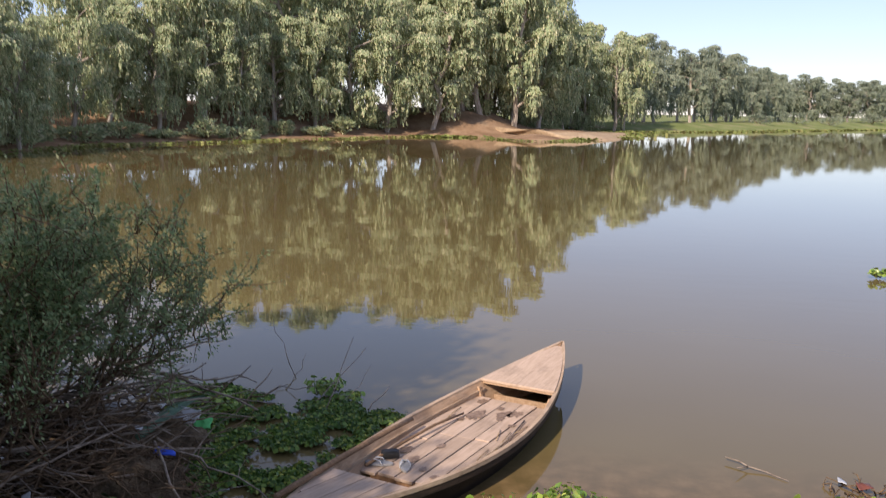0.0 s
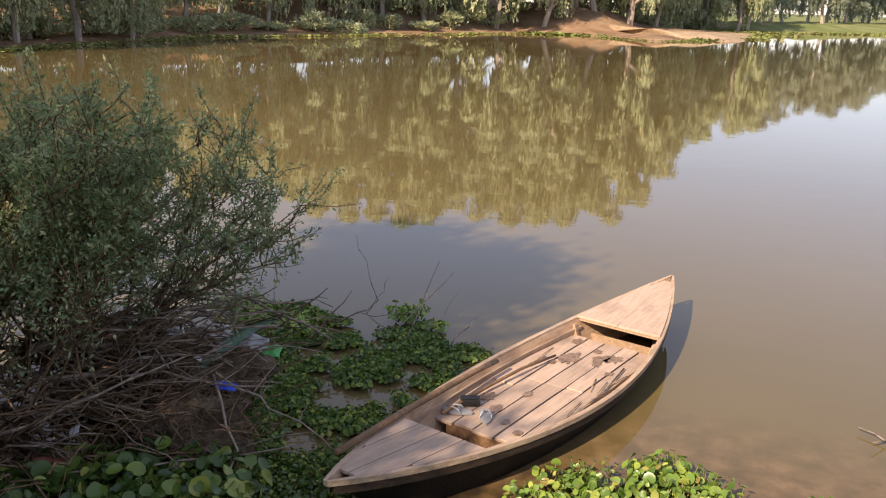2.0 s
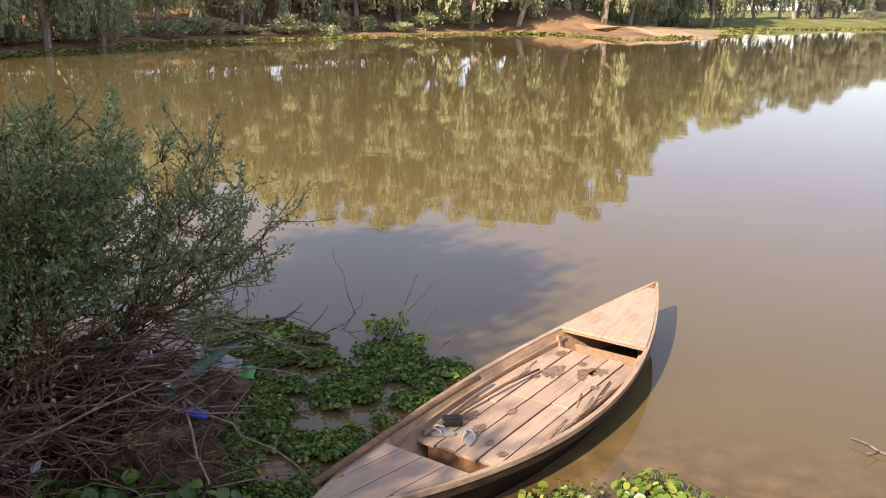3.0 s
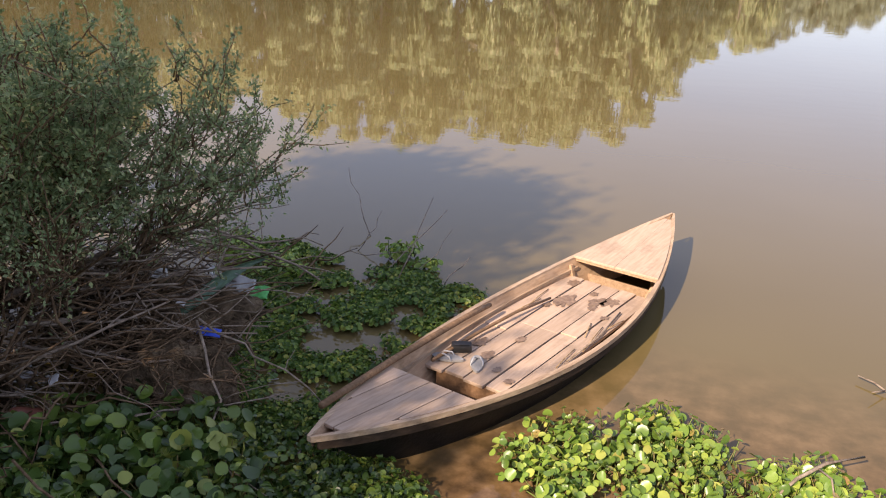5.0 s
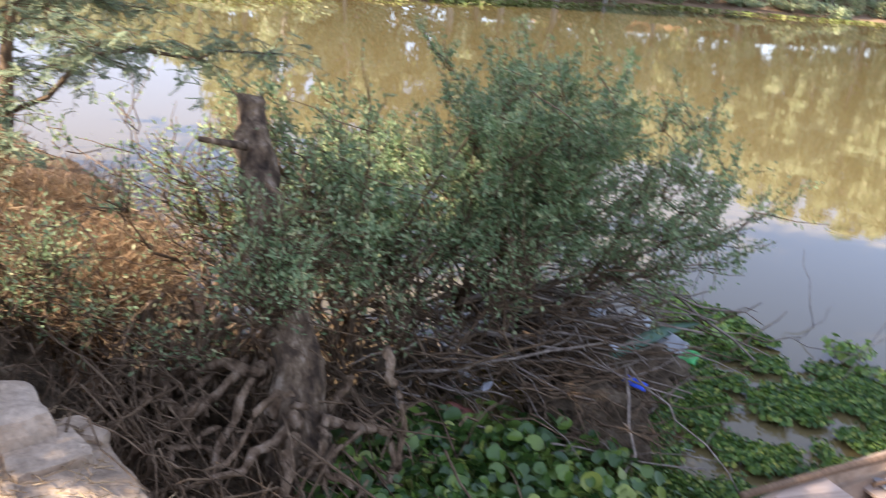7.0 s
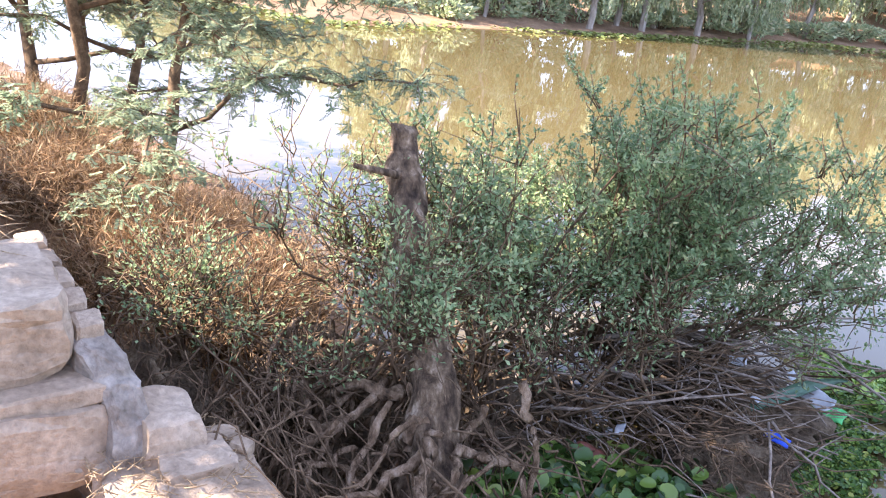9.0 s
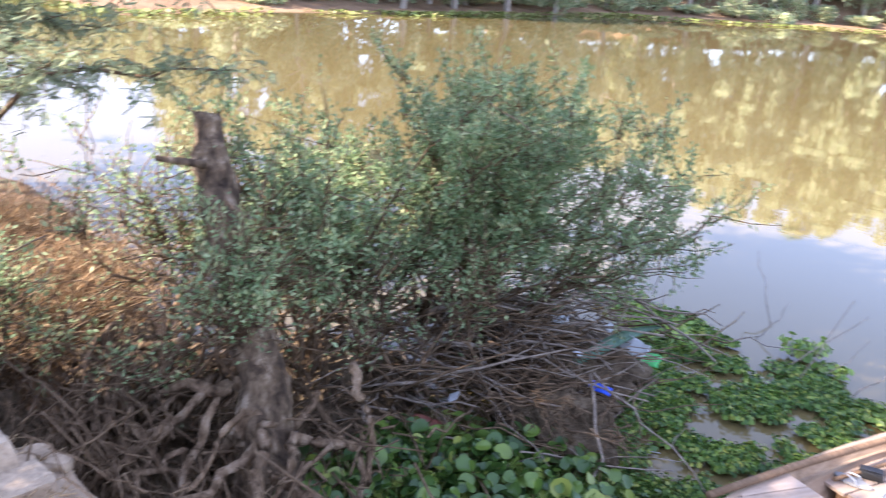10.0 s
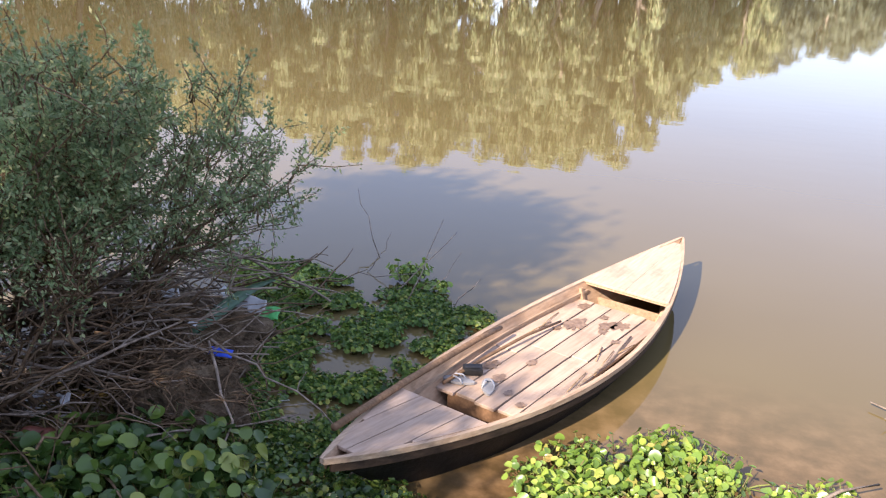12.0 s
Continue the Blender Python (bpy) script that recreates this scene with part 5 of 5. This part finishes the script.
tb = Tubes()
sr = np.random.default_rng(77)
for k in range(420):
    x, y = sr.uniform(-4.0, -2.5), sr.uniform(2.35, 3.02)
    a, ln = sr.uniform(0, 6.28), sr.uniform(0.03, 0.13)
    p = np.array([x, y, 0.625 + sr.uniform(0, 0.03)])
    w = sr.uniform(0.0015, 0.004)
    tb.add(crooked(p, p + np.array([math.cos(a) * ln, math.sin(a) * ln, sr.normal(0, 0.008)]), 3, 0.004, sr), [w, w, w * 0.6], 4)
for k in range(900):
    x, y = sr.uniform(-8.5, -4.3), sr.uniform(1.5, 2.5)
    a, ln = sr.uniform(0, 6.28), sr.uniform(0.06, 0.26)
    p = np.array([x, y, height_at(x, y) + sr.uniform(0.005, 0.05)])
    w = sr.uniform(0.002, 0.004)
    tb.add(crooked(p, p + np.array([math.cos(a) * ln, math.sin(a) * ln, sr.normal(0, 0.015)]), 3, 0.006, sr), [w, w, w * 0.6], 4)
tagged(tb.make("straw_litter", M_STRAW), "dry straw and twigs scattered on the embankment stones", "straw", "", "stuff")

# ---- the post ----
post = thing("wooden_post", (-1.28, 3.78, 0.0), "short cracked whitish wooden mooring post in the shallows", "post")
tb = Tubes()
tb.add([(0.0, 0, -0.4), (0.005, 0, 0.0), (0.0, 0.004, 0.5), (-0.005, 0.0, 0.85), (-0.004, 0.0, 0.93), (-0.002, 0.0, 1.0), (-0.004, 0.0, 1.06), (-0.004, 0.0, 1.065)], [0.058, 0.057, 0.055, 0.054, 0.052, 0.055, 0.055, 0.051], 9)
ob = tb.make("shaft", M_POST, post)
for v in ob.data.vertices:
    v.co += noise.noise_vector(v.co * 9) * 0.010

# ---- dry brush and trees on the bank ----
rng = np.random.default_rng(81)


def dry_bush(cx, cy, w, h, n, seed):
    rng = np.random.default_rng(seed)
    t = thing("dry_shrub", (cx, cy, height_at(cx, cy)), "rust-brown dried out twiggy shrub on the bank", "shrub", "dry shrubs")
    tb = Tubes()
    P, D = [], []
    for k in range(n):
        a, e = rng.uniform(0, 6.28), rng.uniform(0.15, 1.0)
        tip = np.array([math.cos(a) * w * e, math.sin(a) * w * e, h * rng.uniform(0.45, 1.0) * (1.1 - 0.5 * e)])
        root = rng.normal(0, 0.10, 3) * np.array([1, 1, 0])
        c = crooked(root, tip, 6, 0.05, rng, -0.08)
        tb.add(c, [0.007, 0.006, 0.005, 0.004, 0.003, 0.002], 4)
        for i in range(2, 6):
            m = 15
            P.append(c[i] + rng.normal(0, 0.10, (m, 3)))
            D.append((tip - root) + rng.normal(0, 0.5, (m, 3)))
    P, D = np.concatenate(P), np.concatenate(D)
    v, f = kites(P, D, rng.normal(0, 1, P.shape), rng.uniform(0.05, 0.16, len(P)), rng.uniform(0.004, 0.010, len(P)))
    raw("foliage", v, f, M_DRY, t)
    tb.make("stem_tangle", M_TWIG, t)


for i, (x, y, w, h, n) in enumerate(((-5.6, 3.6, 0.72, 0.80, 120), (-6.5, 3.4, 0.9, 0.85, 150), (-7.6, 3.2, 0.8, 0.8, 130), (-5.8, 4.1, 0.8, 0.75, 120), (-6.9, 4.2, 0.9, 0.7, 120), (-8.5, 3.0, 0.8, 0.7, 110), (-6.2, 2.95, 0.5, 0.55, 70), (-7.2, 2.75, 0.6, 0.5, 80), (-9.4, 2.9, 0.9, 0.6, 100))):
    dry_bush(x, y, w, h, n, 90 + i)


def thorn_tree(x, y, trunks, seed, reach, label, twigs=130, height=4.2):
    """A feathery acacia-like tree: several dark stems, long arching limbs, rows of tiny leaflets."""
    rng = np.random.default_rng(seed)
    z0 = height_at(x, y)
    t = thing("thorn_tree", (x, y, z0), label, "tree", "feathery trees on the bank")
    tb = Tubes()
    ends = []
    for k, (tx, ty, r) in enumerate(trunks):
        c = crooked((tx, ty, -0.1), (tx + rng.normal(0, 0.35), ty + rng.normal(0, 0.3), height * 0.62), 7, 0.05, rng)
        tb.add(c, [r * (1 - 0.09 * i) for i in range(7)], 8)
        for j in range(9):
            i = rng.integers(2, 7)
            a = rng.uniform(0, 6.28)
            q = c[i] + np.array([math.cos(a) * reach * rng.uniform(0.4, 1), math.sin(a) * reach * rng.uniform(0.4, 1), rng.uniform(-0.1, 0.30) * height])
            b = crooked(c[i], q, 7, 0.07, rng, -0.25)
            tb.add(b, [r * 0.4 * (1 - 0.12 * m) for m in range(7)], 5)
            ends += [b[2], b[3], b[4], b[5], b[6]]
    P, D, N = [], [], []
    for e in ends:
        for _ in range(max(1, twigs // 20)):
            d = rng.normal(0, 1, 3) * np.array([1, 1, 0.45]) + np.array([0, 0, -0.15])
            ln = rng.uniform(0.2, 0.6)
            w = crooked(e, e + d / np.linalg.norm(d) * ln, 4, 0.02, rng, -0.05)
            tb.add(w, [0.004, 0.0035, 0.003, 0.002], 4)
            for fr in range(7):
                u = rng.uniform(0.15, 1)
                s = np.array([np.interp(u, np.linspace(0, 1, 4), w[:, a]) for a in range(3)])
                fd = rng.normal(0, 1, 3) * np.array([1, 1, 0.5]) + np.array([0, 0, -0.5])
                fd = fd / np.linalg.norm(fd) * rng.uniform(0.07, 0.13)
                m = 9
                uu = np.repeat(np.linspace(0.1, 1, m), 2)
                sd = np.cross(fd, [0, 0, 1.0])
                sd /= np.linalg.norm(sd) + 1e-9
                sg = np.tile([1.0, -1.0], m)[:, None]
                P.append(s + fd * uu[:, None])
                D.append(sd * sg + fd / np.linalg.norm(fd) * 0.5 + rng.normal(0, 0.12, (2 * m, 3)))
                N.append(np.tile(rng.normal(0, 0.5, 3) + np.array([0.2, -0.6, 0.7]), (2 * m, 1)))
    v, f = kites(np.concatenate(P), np.concatenate(D), np.concatenate(N), 0.036, 0.012)
    raw("leaves", v, f, M_FEATHER, t)
    tb.make("trunk", M_TWIG, t, "several dark slender stems")
    return t


thorn_tree(-8.3, 3.9, [(0, 0.15, 0.075), (-0.6, -0.2, 0.06), (-0.9, -0.35, 0.08)], 91, 3.3, "slender feathery thorn tree on the bank", 280, 4.4)
thorn_tree(-10.2, 3.4, [(0, 0, 0.08), (-0.7, 0.5, 0.06)], 92, 2.6, "slender feathery thorn tree on the bank", 140, 4.6)
# the tree on the bank behind that shades the brush and the stern
def shade_tree(x, y, seed, label):
    rng = np.random.default_rng(seed)
    z0 = height_at(x, y)
    t = thing("shade_tree", (x, y, z0), label, "tree")
    tb = Tubes()
    tb.add(crooked((0, 0, -0.2), (0.1, 0.3, 3.0), 7, 0.05, rng), [0.17, 0.155, 0.145, 0.135, 0.125, 0.115, 0.10], 10)
    P = []
    tb.add(crooked((0.1, 0.3, 2.8), (-0.6, 1.0, 6.0), 7, 0.06, rng), [0.10, 0.09, 0.08, 0.07, 0.06, 0.05, 0.04], 8)
    # four masses of the crown: fork, reach of the mass, its size, limbs and leaves
    for fork, centre, size, limbs, leaves in (((0.1, 0.3, 2.9), (0.95, 0.1, 3.6), (1.05, 1.7, 0.8), 36, 160), ((-0.5, 0.9, 5.6), (-0.85, 1.2, 5.8), (1.75, 1.65, 0.8), 36, 330),
                                              ((-0.1, 0.5, 4.2), (0.65, 0.4, 4.7), (0.65, 0.9, 0.5), 13, 170), ((0.1, 0.25, 2.4), (0.6, 0.2, 2.5), (0.8, 0.5, 0.40), 12, 180)):
        for k in range(limbs):
            d = rng.normal(0, 1, 3)
            d /= np.linalg.norm(d)
            c = d * rng.uniform(0.2, 1.0) ** 0.5 * np.array(size) + np.array(centre)
            tb.add(crooked(fork, c, 6, 0.06, rng), [0.05, 0.04, 0.03, 0.025, 0.015, 0.008], 5)
            P.append(c + rng.normal(0, 0.30, (leaves, 3)) * np.array([1, 1, 0.6]))
    P = np.concatenate(P)
    D = rng.normal(0, 1, P.shape) + np.array([0, 0, -0.4])
    v, f = kites(P, D, rng.normal(0, 0.6, P.shape) + np.array([0, 0, 1]), 0.13, 0.075)
    raw("crown", v, f, M_BUSH, t)
    tb.make("trunk", M_TWIG, t)


shade_tree(-5.6, -1.0, 93, "leafy tree on the bank that shades the brush")
